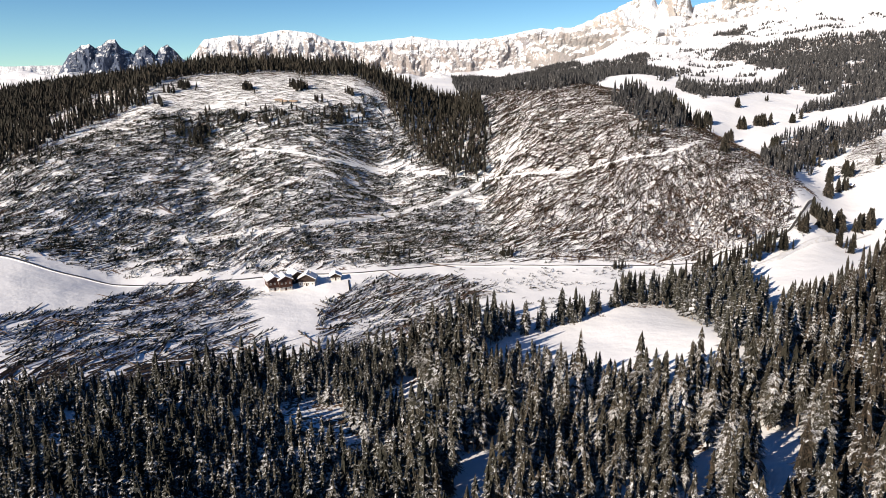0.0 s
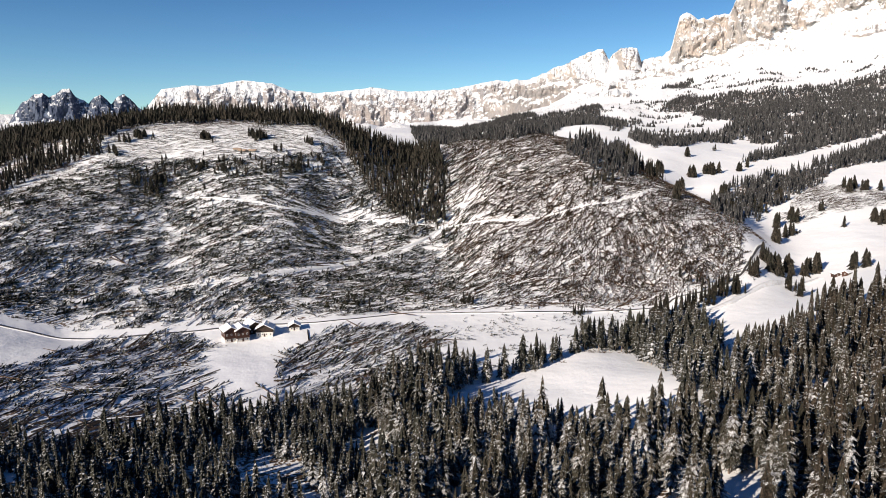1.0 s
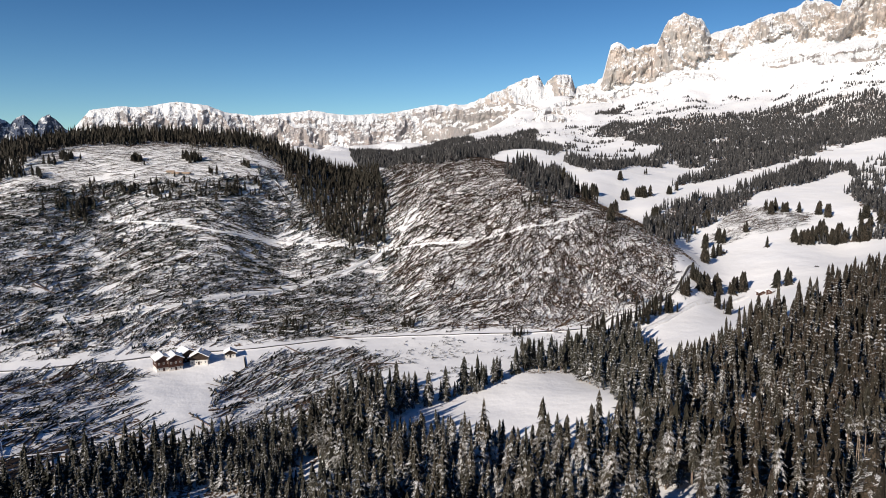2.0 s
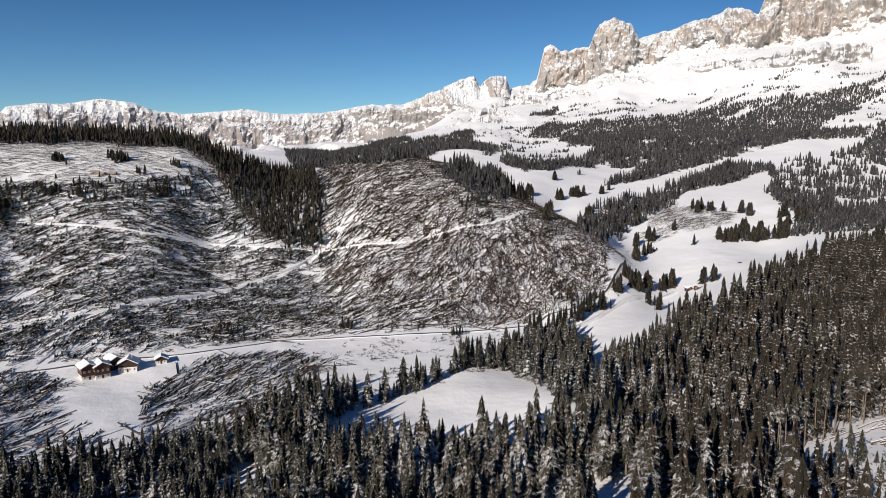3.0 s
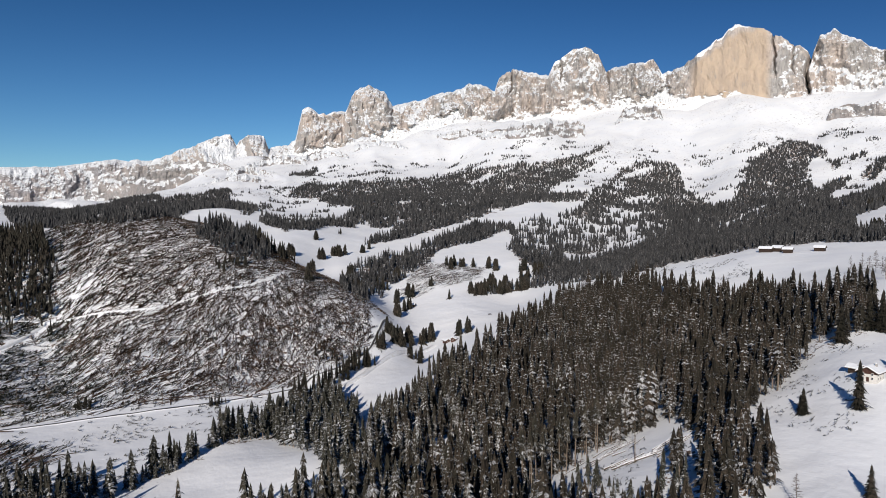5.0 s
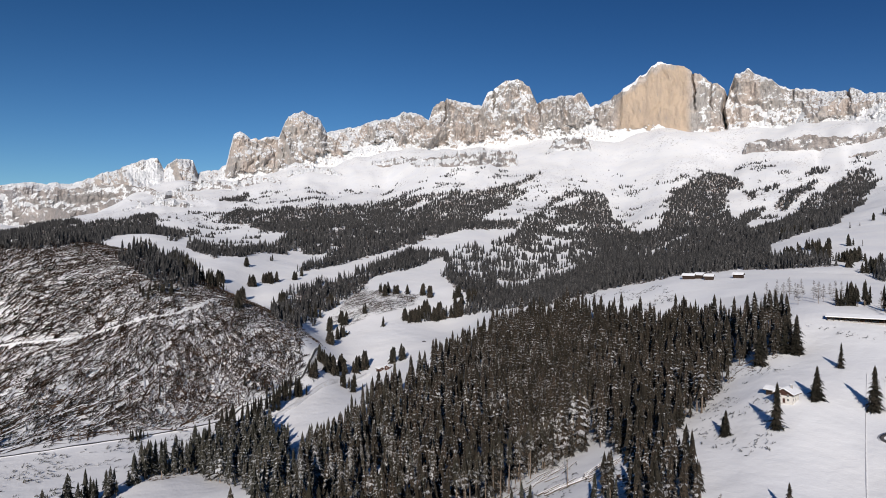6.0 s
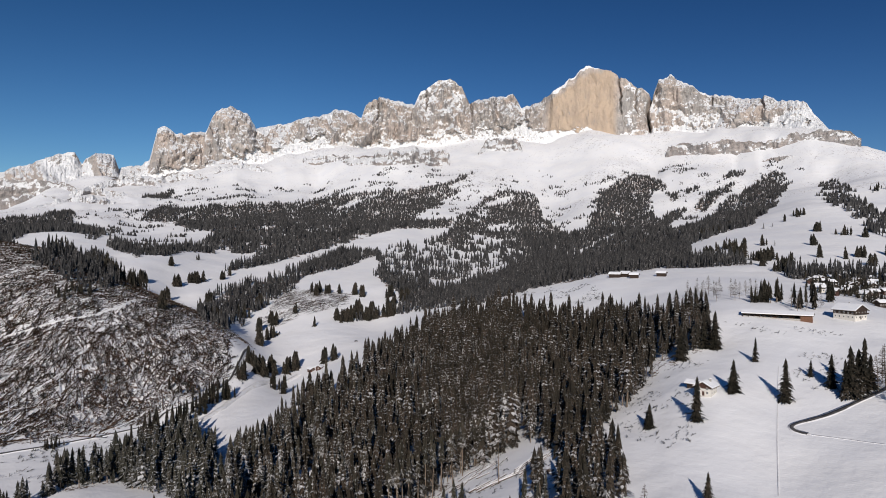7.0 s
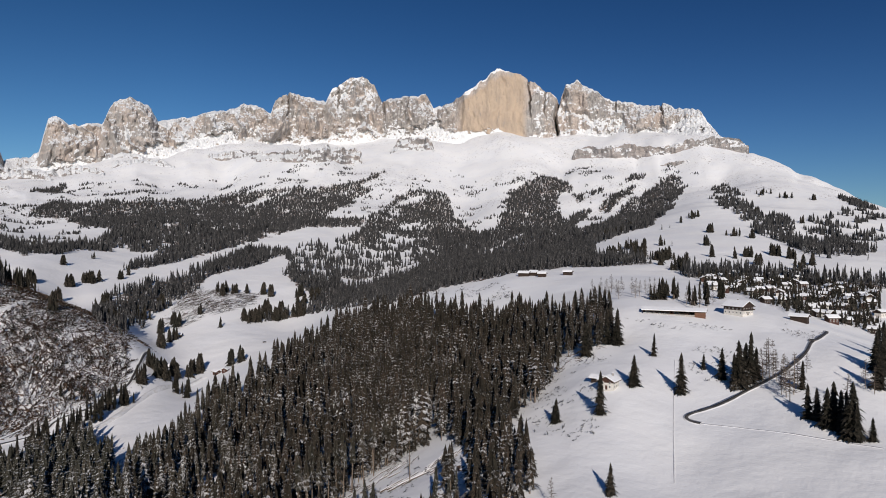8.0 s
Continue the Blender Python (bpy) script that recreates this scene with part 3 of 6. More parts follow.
THROWN_WOOD_C = [(-75, 390), (-73, 425), (-63, 456), (-34, 470), (2, 470), (20, 440), (16, 408), (18, 361), (0, 318), (-39, 300), (-68, 305), (-69, 338)]
THROWN_WOOD = (THROWN_WOOD_A, THROWN_WOOD_B, THROWN_WOOD_C,)
BARE_THROW_A = [(-326, 757), (-345, 820), (-354, 855), (-296, 911), (-209, 935), (-116, 941), (-89, 922), (-86, 889), (-109, 844), (-187, 800), (-258, 783)]
BARE_THROW_B = [(479, 838), (540, 906), (588, 940), (602, 874), (619, 835), (580, 790), (538, 781), (490, 783), (455, 776)]
BARE_THROW_C = [(-412, 622), (-378, 690), (-350, 755), (-341, 784), (-350, 828), (-300, 830), (-322, 757), (-346, 714), (-370, 662), (-490, 588)]
BARE_THROW = (BARE_THROW_A, BARE_THROW_B, BARE_THROW_C)
MEADOW_THROW = [(506, 863), (562, 914), (598, 888), (630, 842), (603, 813), (536, 796), (501, 815)]
VALLEY_DEBRIS = [(2, 503), (80, 500), (164, 492), (208, 492), (245, 516), (279, 547), (306, 572), (286, 518), (213, 453), (164, 430), (100, 406), (25, 349), (15, 394), (9, 442)]
CLEARING = [(184, 204), (204, 212), (233, 220), (264, 223), (279, 224), (253, 187), (237, 172), (224, 171), (205, 164), (191, 149), (182, 149), (186, 164), (197, 186), (187, 191)]
BANK = [(477, 203), (464, 187), (451, 158), (490, 127), (470, 121), (440, 145), (446, 176), (451, 199)]
ROADSIDE = [(507, 99), (497, 77), (464, 75), (474, 94)]
WOOD_EDGE = [(411, 211), (418, 193), (375, 163), (340, 160), (314, 147), (295, 154), (269, 165), (319, 187), (371, 200)]
TREE_FEET = [(414, 136), (435, 117), (371, 96), (361, 106), (379, 122)]
TERRACE_BANK = [(611, 531), (655, 528), (708, 463), (623, 390), (572, 361), (538, 365), (555, 418), (585, 441)]
STUBBLE = [(319, 187), (338, 183), (358, 175), (317, 147), (276, 129), (263, 137), (269, 162)]
UPPER_TRACK = [(-240, 722), (-181, 715), (-124, 718), (-69, 755), (-7, 743), (30, 740), (54, 729), (111, 700), (168, 691), (214, 687), (248, 701), (266, 717)]
LOWER_TRACK = [(-211, 528), (-174, 549), (-137, 564), (-96, 596), (-50, 642), (-13, 675), (16, 705), (39, 733)]
VALLEY_ROAD = [(-343, 455), (-301, 454), (-262, 446), (-246, 448), (-224, 448), (-193, 449), (-160, 460), (-129, 472), (-99, 479), (-63, 483), (-31, 494), (2, 511), (59, 507), (123, 502), (176, 499), (203, 501), (211, 511), (233, 514), (264, 535), (289, 555), (317, 590), (354, 640)]
STREAM_TRACK = [(228, 483), (250, 496), (280, 522), (323, 557), (377, 580)]
MEADOW_ROAD = [(314, 96), (313, 101), (316, 105), (322, 104), (331, 100), (347, 93), (371, 86), (392, 79), (414, 75), (438, 74), (461, 76), (476, 74), (501, 74), (520, 76)]
SLOPE_LINE = [(388, 133), (340, 117), (302, 104), (254, 87)]
FIELD_PATH = [(314, 96), (315, 90), (318, 73), (317, 46), (316, 26)]

# ---- building helpers ----
def joined(name, verts, faces, mats, which=None, smooth=False):
    """One mesh object from arrays; faces is an array of triangles or quads."""
    me = bpy.data.meshes.new(name)
    verts, faces = np.asarray(verts, np.float32), np.asarray(faces, np.int32)
    n = faces.shape[1]
    me.vertices.add(len(verts))
    me.vertices.foreach_set("co", verts.ravel())
    me.loops.add(faces.size)
    me.loops.foreach_set("vertex_index", faces.ravel())
    me.polygons.add(len(faces))
    me.polygons.foreach_set("loop_start", np.arange(0, faces.size, n, dtype=np.int32))
    me.polygons.foreach_set("use_smooth", np.full(len(faces), smooth))
    for m in mats:
        me.materials.append(m)
    if which is not None:
        me.polygons.foreach_set("material_index", np.asarray(which, np.int32))
    me.update(calc_edges=True)
    return new(name, me)


def part(name, bm, mat, parent=None, label=""):
    """A bmesh as one mesh object, under its thing."""
    me = bpy.data.meshes.new(name)
    bm.to_mesh(me)
    bm.free()
    me.materials.append(mat)
    ob = new(name, me)
    if parent is not None:
        ob.parent = parent
    return tagged(ob, label)


# ---- the ground ----
def ground_sheet():
    az = np.concatenate([np.arange(-36, 90, 0.24), np.arange(90, 324, 3.0)])
    r = np.concatenate([[0.02, 8, 25], 45 * (4980 / 45) ** (np.arange(285) / 284)])
    A, R = np.meshgrid(np.radians(az), r)
    x, y = (R * np.sin(A)).ravel(), (R * np.cos(A)).ravel()
    z = ground(x, y)
    n, m = len(r), len(az)
    z[:m] = z[m:2 * m].mean()  # closes the middle
    i, j = np.meshgrid(np.arange(n - 1), np.arange(m), indexing="ij")
    k = (j + 1) % m
    quads = np.stack([i * m + j, (i + 1) * m + j, (i + 1) * m + k, i * m + k], -1).reshape(-1, 4)[:, ::-1]
    cap = len(x)
    ob = joined("ground", np.stack([x, y, z], 1), quads, [SNOW], smooth=True)
    litter = np.zeros(cap)
    far = np.hypot(x, y)
    s = np.arctan2(x, y) * 3200
    litter = np.where((far > 2300) & (far < 3900), 0.36 + 0.2 * np.clip(rough(s / 120 - far / 200, far / 170, 14.0, 3), -1, 1), litter)
    litter[within(THROWN_WOOD, x, y)] = 0.54
    litter[within(BARE_THROW, x, y)] = 0.46
    floor = within(FAR_WOOD + RIGHT_WOOD, x, y) & ~within((RIDGE_WOOD_A, RIDGE_WOOD_C), x, y) & ~within(MEADOW + GLADES, x, y) & (rough(x / 40, y / 40, 1.5, 3) > -0.5)
    s = np.arctan2(x, y) * 2800
    floor &= rough(s / 70 - far / 130, far / 420, 12.0, 3) > -0.85 + 0.85 * np.clip((far - 2250) / 700, 0, 1)
    litter[floor] = 0.86
    wood = within(NEAR_WOOD + HILL_WOOD + FIELD_WOOD, x, y) & ~within(MEADOW + LENS_FIELD, x, y)
    litter[wood] = np.where((far[wood] < 480) & (x[wood] > -20), 0.55, 0.8)
    ob.data.attributes.new("cover", "FLOAT", "POINT").data.foreach_set("value", litter.astype(np.float32))
    tagged(ob, "snow-covered valley floor, hills and mountain slopes", "ground", kind="structure")


ground_sheet()


# ---- the crags ----
def crag(name, crest, foot_r, lean, buttress, mat, step, label, sink=0.8, rows=90, jag=6.0, seed=0.0, back=True, ribs=1.0, cap=0.0, apron=(), clefts=(), crown=(), slab=()):
    """A rock wall with the skyline crest (heading, angle above the eye's level), standing at the distance foot_r."""
    ca, ce = np.array(crest, float).T
    az = np.arange(ca[0], ca[-1], step)
    A = np.radians(az)
    fa, fr = np.array(foot_r, float).T
    la, lv = np.array(lean, float).T
    R0, L = np.interp(az, fa, fr), np.interp(az, la, lv)
    foot = ground(R0 * np.sin(A), R0 * np.cos(A)) - sink * 20
    s = A * 4000.0
    top_r = R0 + L
    top = EYE + top_r * np.tan(np.radians(np.interp(az, ca, ce))) + jag * rough(s / 28, 2.0 + seed, 5.0, 4, 0.6)
    top = np.maximum(top, foot + 4)
    v = np.linspace(0, 1, rows)[:, None]
    z = foot + (top - foot) * v
    ba, bv = np.array(buttress, float).T
    B = np.interp(az, ba, bv)
    r = R0 + L * (0.55 * v + 0.45 * v * v)
    fade = np.clip(v * 6, 0, 1) * np.clip((1 - v) * 7 + 0.2, 0, 1)
    bend = 0.5 * rough(s / 120, z / 140, 1 + seed, 2)
    rib = 1 - np.abs(rough((s + 0.35 * z) / 190 + bend, z / 700, 9 + seed, 3))
    rib2 = 1 - np.abs(rough(s / 75 + bend, z / 190, 2 + seed, 3))
    r = r - fade * B * (1.5 * ribs * (rib - 0.5) + 0.65 * ribs * (rib2 - 0.5) + 0.24 * rough(s / 24, z / 60, seed, 3) + 0.13 * rough(s / 10, z / 17, 3 + seed, 2) + 0.07 * rough(s / 80, z / 24, 8 + seed, 2) + (0.9 - 0.8 * ribs) * rough(s / 70, z / 48, 6 + seed, 3))
    low = np.zeros(z.shape)
    if len(apron):  # snow fields banked up to this line, by heading and angle
        pa, pe = np.array(apron, float).T
        line = EYE + (R0 + 0.2 * L) * np.tan(np.radians(np.interp(az, pa, pe))) + 9 * rough(s / 40, 9.0, 2.0, 3)
        low = np.clip((line - z + 26 * rough(s / 34 + z / 60, z / 26, 12.0, 4, 0.6)) / 9 + 0.5, 0, 1)
        r = r + low * fade * B * 0.8 * (1.5 * ribs * (rib - 0.5) + 0.65 * ribs * (rib2 - 0.5) + 0.24 * rough(s / 24, z / 60, seed, 3))
    for at, wide, deep, foot_v in clefts:  # chimneys that split the wall
        r = r + deep * np.exp(-(((az - at + 0.22 * lump(z / 70, at, 3.0) + 0.08 * lump(z / 22, at, 5.0)) / wide) ** 2)) * np.clip((v - foot_v) * 5, 0, 1) * (1 - low)
    bare_face = np.zeros(z.shape)
    if len(slab):  # a smooth, bare, overhanging face
        bare_face = np.clip((az - slab[0]) / 0.5, 0, 1) * np.clip((slab[1] - az) / 0.5, 0, 1) * np.clip((1.02 - v) * 14 - 1.2 * (rough(s / 60, 1.0, 1.0, 2) + 1), 0, 1) * (1 - low)
    if back:
        drop = np.array([0.25, 0.6, 1.2])[:, None]
        z = np.concatenate([z, top - (top - foot) * drop])
        r = np.concatenate([r, r[-1] + 18 + 160 * drop])
    x, y = r * np.sin(A), r * np.cos(A)
    n, m = z.shape
    i, j = np.meshgrid(np.arange(n - 1), np.arange(m - 1), indexing="ij")
    quads = np.stack([i * m + j, i * m + j + 1, (i + 1) * m + j + 1, (i + 1) * m + j], -1).reshape(-1, 4)
    ob = joined(name, np.stack([x, y, z], -1).reshape(-1, 3), quads, [mat])
    # snow cones banked against the foot of the rock
    cone = 0.62 * np.clip(1.05 - 2.1 * np.abs(rough(s / 230, 3.0 + seed, 21.0, 3)), 0, 1) * np.interp(az, ba, np.clip(bv / 50, 0.25, 1))
    bank = np.clip((cone - v) * 7 + 0.5 * rough(s / 40, z[:rows] / 40, 2.0, 2), 0, 1) * (cone > 0.02)
    drift = np.zeros(z.shape)
    # and in the couloirs between the buttresses
    couloir = np.clip((0.52 - 0.7 * rib - 0.3 * rib2) * 5 + 0.3 * rough(s / 30, z[:rows] / 50, 4.0, 2), 0, 1) * ribs
    drift[:rows] = np.maximum(bank, couloir * np.interp(az, ba, np.clip(bv / 40, 0.2, 1)))
    if cap:  # the flat top under deep snow
        drift[:rows] = np.maximum(drift[:rows], np.clip((v - cap) * 5 + 1.1 * rough(s / 90, z[:rows] / 60, 7.0, 3), 0, 1))
    drift[:rows] = np.maximum(drift[:rows], low * 1.7)
    if len(crown):  # snow lying along the crest, thickness by heading
        wa, wt = np.array(crown, float).T
        thick = np.interp(az, wa, wt) * np.clip(0.55 + 1.1 * rough(s / 45, 6.0, 1.0, 3), 0, 2)
        drift[:rows] = np.maximum(drift[:rows], 1.5 * np.clip((z[:rows] - top + thick) / 6, 0, 1))
    bare = np.zeros(z.shape)
    bare[:rows] = bare_face
    ob.data.attributes.new("bare_face", "FLOAT", "POINT").data.foreach_set("value", bare.ravel().astype(np.float32))
    ob.data.attributes.new("drift", "FLOAT", "POINT").data.foreach_set("value", drift.ravel().astype(np.float32))
    return tagged(ob, label, "mountain", kind="structure")


CREST_DARK = [(-31.0, 1.0), (-28.63, 1.5), (-28.13, 2.3), (-27.71, 2.9), (-27.0, 3.4), (-26.35, 3.75), (-25.98, 3.4), (-25.52, 3.6), (-25.11, 3.94), (-24.61, 4.05), (-24.25, 3.5), (-23.75, 3.2), (-23.47, 2.9), (-23.03, 3.5), (-22.67, 3.7), (-22.27, 3.3), (-21.95, 2.9), (-21.47, 3.5), (-21.02, 3.75), (-20.54, 3.3), (-20.18, 2.8), (-19.3, 2.2)]
CREST_WEST = [(2.5, 1.9), (5.0, 2.8), (7.2, 3.9), (9.1, 4.84), (10.7, 4.88), (12.9, 5.8), (14.7, 6.59), (16.4, 7.15), (16.9, 6.32), (17.8, 7.09), (19.0, 7.16), (19.4, 6.0)]
CREST_MIDDLE = [(20.9, 6.38), (21.5, 6.84), (22.1, 9.15), (22.8, 9.38), (23.5, 8.82), (25.6, 9.19), (26.4, 10.73), (27.5, 11.3), (28.7, 10.77), (29.5, 9.71), (31.6, 10.05), (33.8, 10.71)]
CREST_MAIN = [(35.0, 10.85), (35.9, 11.35), (36.9, 11.19), (38.0, 10.81), (38.4, 11.93), (39.5, 12.47), (40.7, 12.18), (42.4, 11.89), (43.0, 12.9), (44.1, 13.74), (45.4, 14.05), (46.4, 13.37), (47.0, 12.03), (47.7, 12.23), (49.1, 12.44), (50.7, 12.68), (51.4, 11.55), (52.9, 12.01), (54.4, 13.01), (55.7, 13.89), (56.7, 14.64), (57.9, 14.48), (59.8, 13.55), (61.4, 12.52), (61.9, 11.97), (62.4, 13.29), (63.3, 13.52), (64.6, 12.76), (66.0, 11.9), (67.8, 11.64), (69.1, 11.31), (70.4, 11.32), (71.6, 10.86), (72.7, 10.92), (73.8, 9.39), (74.4, 8.54)]
CREST_FAR = [(-33.0, 2.0469999999999997), (-31.0, 2.089), (-29.0, 2.131), (-28.4, 2.1436), (-27.4, 2.1646), (-26.3, 2.1877), (-25.4, 2.2066), (-24.5, 2.2255), (-23.9, 2.2381), (-23.1, 2.2549), (-22.7, 2.2633), (-22.0, 2.278), (-21.0, 2.299), (-19.9, 2.3221), (-18.4, 4.13), (-16.6, 4.41), (-14.9, 4.44), (-12.4, 4.9), (-10.2, 4.67), (-8.9, 4.15), (-6.7, 3.94), (-4.9, 4.08), (-2.2, 4.39), (0.6, 4.02), (4.3, 4.21), (8.0, 4.88), (9.9, 4.58), (11.7, 4.99), (13.5, 4.5), (15.5, 4.2), (18, 3.5)]
BAND_A = [(32.8, 6.78), (33.3, 7.37), (34.5, 7.7), (36.3, 7.6), (38.1, 7.76), (39.9, 8.0), (42.1, 8.26), (44.5, 8.32), (45.4, 7.79)]
FOOT_A = [(32.8, 3415), (33.3, 3512), (34.5, 3526), (36.3, 3348), (38.1, 3191), (39.9, 3079), (42.1, 3079), (44.5, 3268), (45.4, 3255)]
BAND_B = [(47.7, 7.92), (48.4, 8.95), (49.6, 9.24), (51.1, 8.98), (51.6, 7.96)]
FOOT_B = [(47.7, 3348), (48.4, 3498), (49.6, 3470), (51.1, 3443), (51.6, 3361)]
SNOW_LINE = [(9, 2.6), (12.9, 3.4), (15.5, 4.2), (19.1, 5.0), (21.5, 5.9), (24.07, 6.23), (25.38, 6.45), (27.06, 6.6), (27.59, 7.25), (28.49, 7.55), (29.17, 7.93), (30.53, 7.61), (31.91, 8.19), (32.6, 8.85), (34.93, 9.18), (35.64, 8.36), (36.82, 8.24), (38.47, 8.39), (39.66, 8.87), (42.03, 8.97), (43.46, 9.43), (44.65, 9.97), (45.36, 9.78), (46.07, 9.4), (47.25, 9.3), (48.42, 9.6), (49.59, 9.89), (50.75, 10.0), (51.63, 10.84), (52.78, 9.53), (54.2, 9.62), (56.66, 9.7), (58.86, 9.2), (60.2, 8.96), (61.93, 8.95), (63.06, 9.27), (65.81, 9.09), (67.57, 9.34), (69.27, 9.37), (71.76, 9.36), (73.82, 9.32)]
CLEFTS = [(61.7, 0.10, 120, 0.0), (39.3, 0.06, 45, 0.45), (43.3, 0.05, 40, 0.5), (47.1, 0.06, 50, 0.4), (49.2, 0.05, 30, 0.5), (59.4, 0.06, 40, 0.3), (60.6, 0.05, 30, 0.4), (66.3, 0.05, 30, 0.5), (70.1, 0.06, 45, 0.4), (26.0, 0.05, 30, 0.5), (29.6, 0.06, 35, 0.6)]
CREST_SNOW = [(9, 22), (20, 20), (28, 18), (30.5, 60), (36.5, 52), (38.2, 16), (41.5, 30), (43, 16), (50, 12), (52.4, 36), (56, 26), (57.2, 8), (61, 5), (62.5, 14), (65, 18), (74, 22)]
crag("mountain", CREST_WEST + CREST_MIDDLE + CREST_MAIN, [(9, 4080), (20, 4000), (24, 3880), (48, 3810), (64, 3800), (70, 3720), (74, 3480)],
     [(9, 380), (20, 280), (22, 130), (24, 150), (30, 300), (36, 300), (38, 170), (46, 190), (50, 260), (53, 170), (54, 60), (61, 60), (63, 120), (66, 250), (74, 280)],
     [(9, 50), (20, 60), (36, 80), (44, 75), (52, 80), (54, 14), (59, 16), (60, 45), (62, 60), (66, 70), (74, 50)], ROCK, 0.05, "jagged pale dolomite rock wall with snow on its ledges", rows=110, jag=7.0,
     apron=SNOW_LINE, clefts=CLEFTS, crown=CREST_SNOW, slab=(53.4, 59.3))
ROUGH_SLOPES = (
    ([(6.85, 3.53), (8.45, 4.26), (10.51, 4.54), (12.36, 4.73), (14.21, 5.01), (15.84, 4.73), (17.0, 4.09)], [(6.85, 3900), (8.45, 3900), (10.51, 3900), (12.36, 3900), (14.21, 3825), (15.84, 3556), (17.0, 3245)]),
    ([(9.09, 2.63), (11.4, 3.27), (13.27, 3.82), (15.13, 3.73), (16.29, 3.36)], [(9.09, 3900), (11.4, 3900), (13.27, 3670), (15.13, 3191), (16.29, 2920)]),
    ([(5.91, 2.48), (7.28, 3.08), (9.1, 2.99), (10.47, 2.63)], [(5.91, 3900), (7.28, 3900), (9.1, 3653), (10.47, 3159)]),
    ([(13.72, 2.91), (15.59, 3.55), (17.47, 3.86), (19.1, 3.53)], [(13.72, 2900), (15.59, 2916), (17.47, 2933), (19.1, 2916)]),
    ([(17.7, 4.73), (19.81, 5.44), (21.2, 5.52), (22.36, 4.96)], [(17.7, 3469), (19.81, 3588), (21.2, 3550), (22.36, 3377)]),
    ([(21.43, 5.25), (23.05, 5.86), (24.89, 6.05), (25.81, 5.54)], [(21.43, 3515), (23.05, 3599), (24.89, 3504), (25.81, 3346)]),
    ([(16.07, 4.09), (17.47, 4.64), (18.87, 4.45), (20.04, 4.08)], [(16.07, 3185), (17.47, 3275), (18.87, 3208), (20.04, 3042)]),
    ([(26.26, 6.34), (28.07, 6.74), (29.86, 6.6), (30.76, 6.23)], [(26.26, 3546), (28.07, 3523), (29.86, 3478), (30.76, 3414)]),
    ([(11.85, 2.27), (13.72, 2.82), (15.11, 2.63)], [(11.85, 2900), (13.72, 2900), (15.11, 2900)]),
    ([(25.82, 6.83), (27.14, 7.23), (28.49, 6.91)], [(25.82, 3778), (27.14, 3759), (28.49, 3705)]),
    ([(22.64, 5.28), (23.73, 5.75), (25.22, 5.75), (25.79, 5.45)], [(22.64, 3544), (23.73, 3589), (25.22, 3477), (25.79, 3352)]))
for k, (band, foot) in enumerate(ROUGH_SLOPES):
    crag("rock_band", band, foot, [(0, 60), (90, 60)], [(0, 30), (90, 30)], BAND_ROCK, 0.06, "broken grey rock half buried in the upper snow slope", rows=26, jag=9.0, seed=15.0 + k, back=False, ribs=0.5)
crag("plateau", CREST_FAR, [(-40, 4080), (12, 4150)], [(-40, 230), (12, 240)], [(-40, 42), (12, 42)], FAR_ROCK, 0.09,
     "distant snow-capped plateau with rock cliffs", rows=60, jag=2.0, seed=3.0, ribs=0.9, cap=0.84)
crag("dark_peak", CREST_DARK, [(-40, 4000), (12, 4000)], [(-40, 120), (12, 120)], [(-40, 50), (12, 50)], HAZED_ROCK, 0.09,
     "distant rock peaks without snow, blue haze put into their colour", rows=50, jag=5.0, seed=7.0)
SHOULDER_BANDS = (
    ([(62.9, 7.5), (63.2, 8.1), (64.15, 8.36), (65.73, 8.2), (67.29, 8.3), (69.05, 8.28), (70.2, 8.05)], [(62.9, 3310), (64, 3280), (66, 3215), (68, 3185), (70.2, 3165)]),
    ([(70.1, 7.9), (70.4, 8.2), (71.2, 8.42), (72.88, 8.6), (74.53, 8.68), (75.74, 8.35), (76.4, 7.8)], [(70.1, 3195), (72, 3195), (74, 3215), (76.4, 3190)]),
    ([(69.9, 6.6), (70.8, 6.95), (72.0, 6.9), (72.6, 6.5)], [(69.9, 3030), (72.6, 3030)]))
for k, (band, foot) in enumerate(SHOULDER_BANDS):
    crag("rock_band", band, foot, [(0, 16), (90, 16)], [(0, 16), (90, 16)], BAND_ROCK, 0.05, "grey rock band across the snowy eastern shoulder", rows=26, jag=7.0, seed=41.0 + k, back=k == 1, ribs=0.3)
for k, (band, foot) in enumerate(((BAND_A, FOOT_A), (BAND_B, FOOT_B))):
    crag("rock_band", band, foot, [(0, 75), (90, 75)], [(0, 34), (90, 34)], BAND_ROCK, 0.06, "low band of rock in the upper snow slope", rows=30, jag=11.0, seed=5.0 + k, back=False, ribs=0.15)


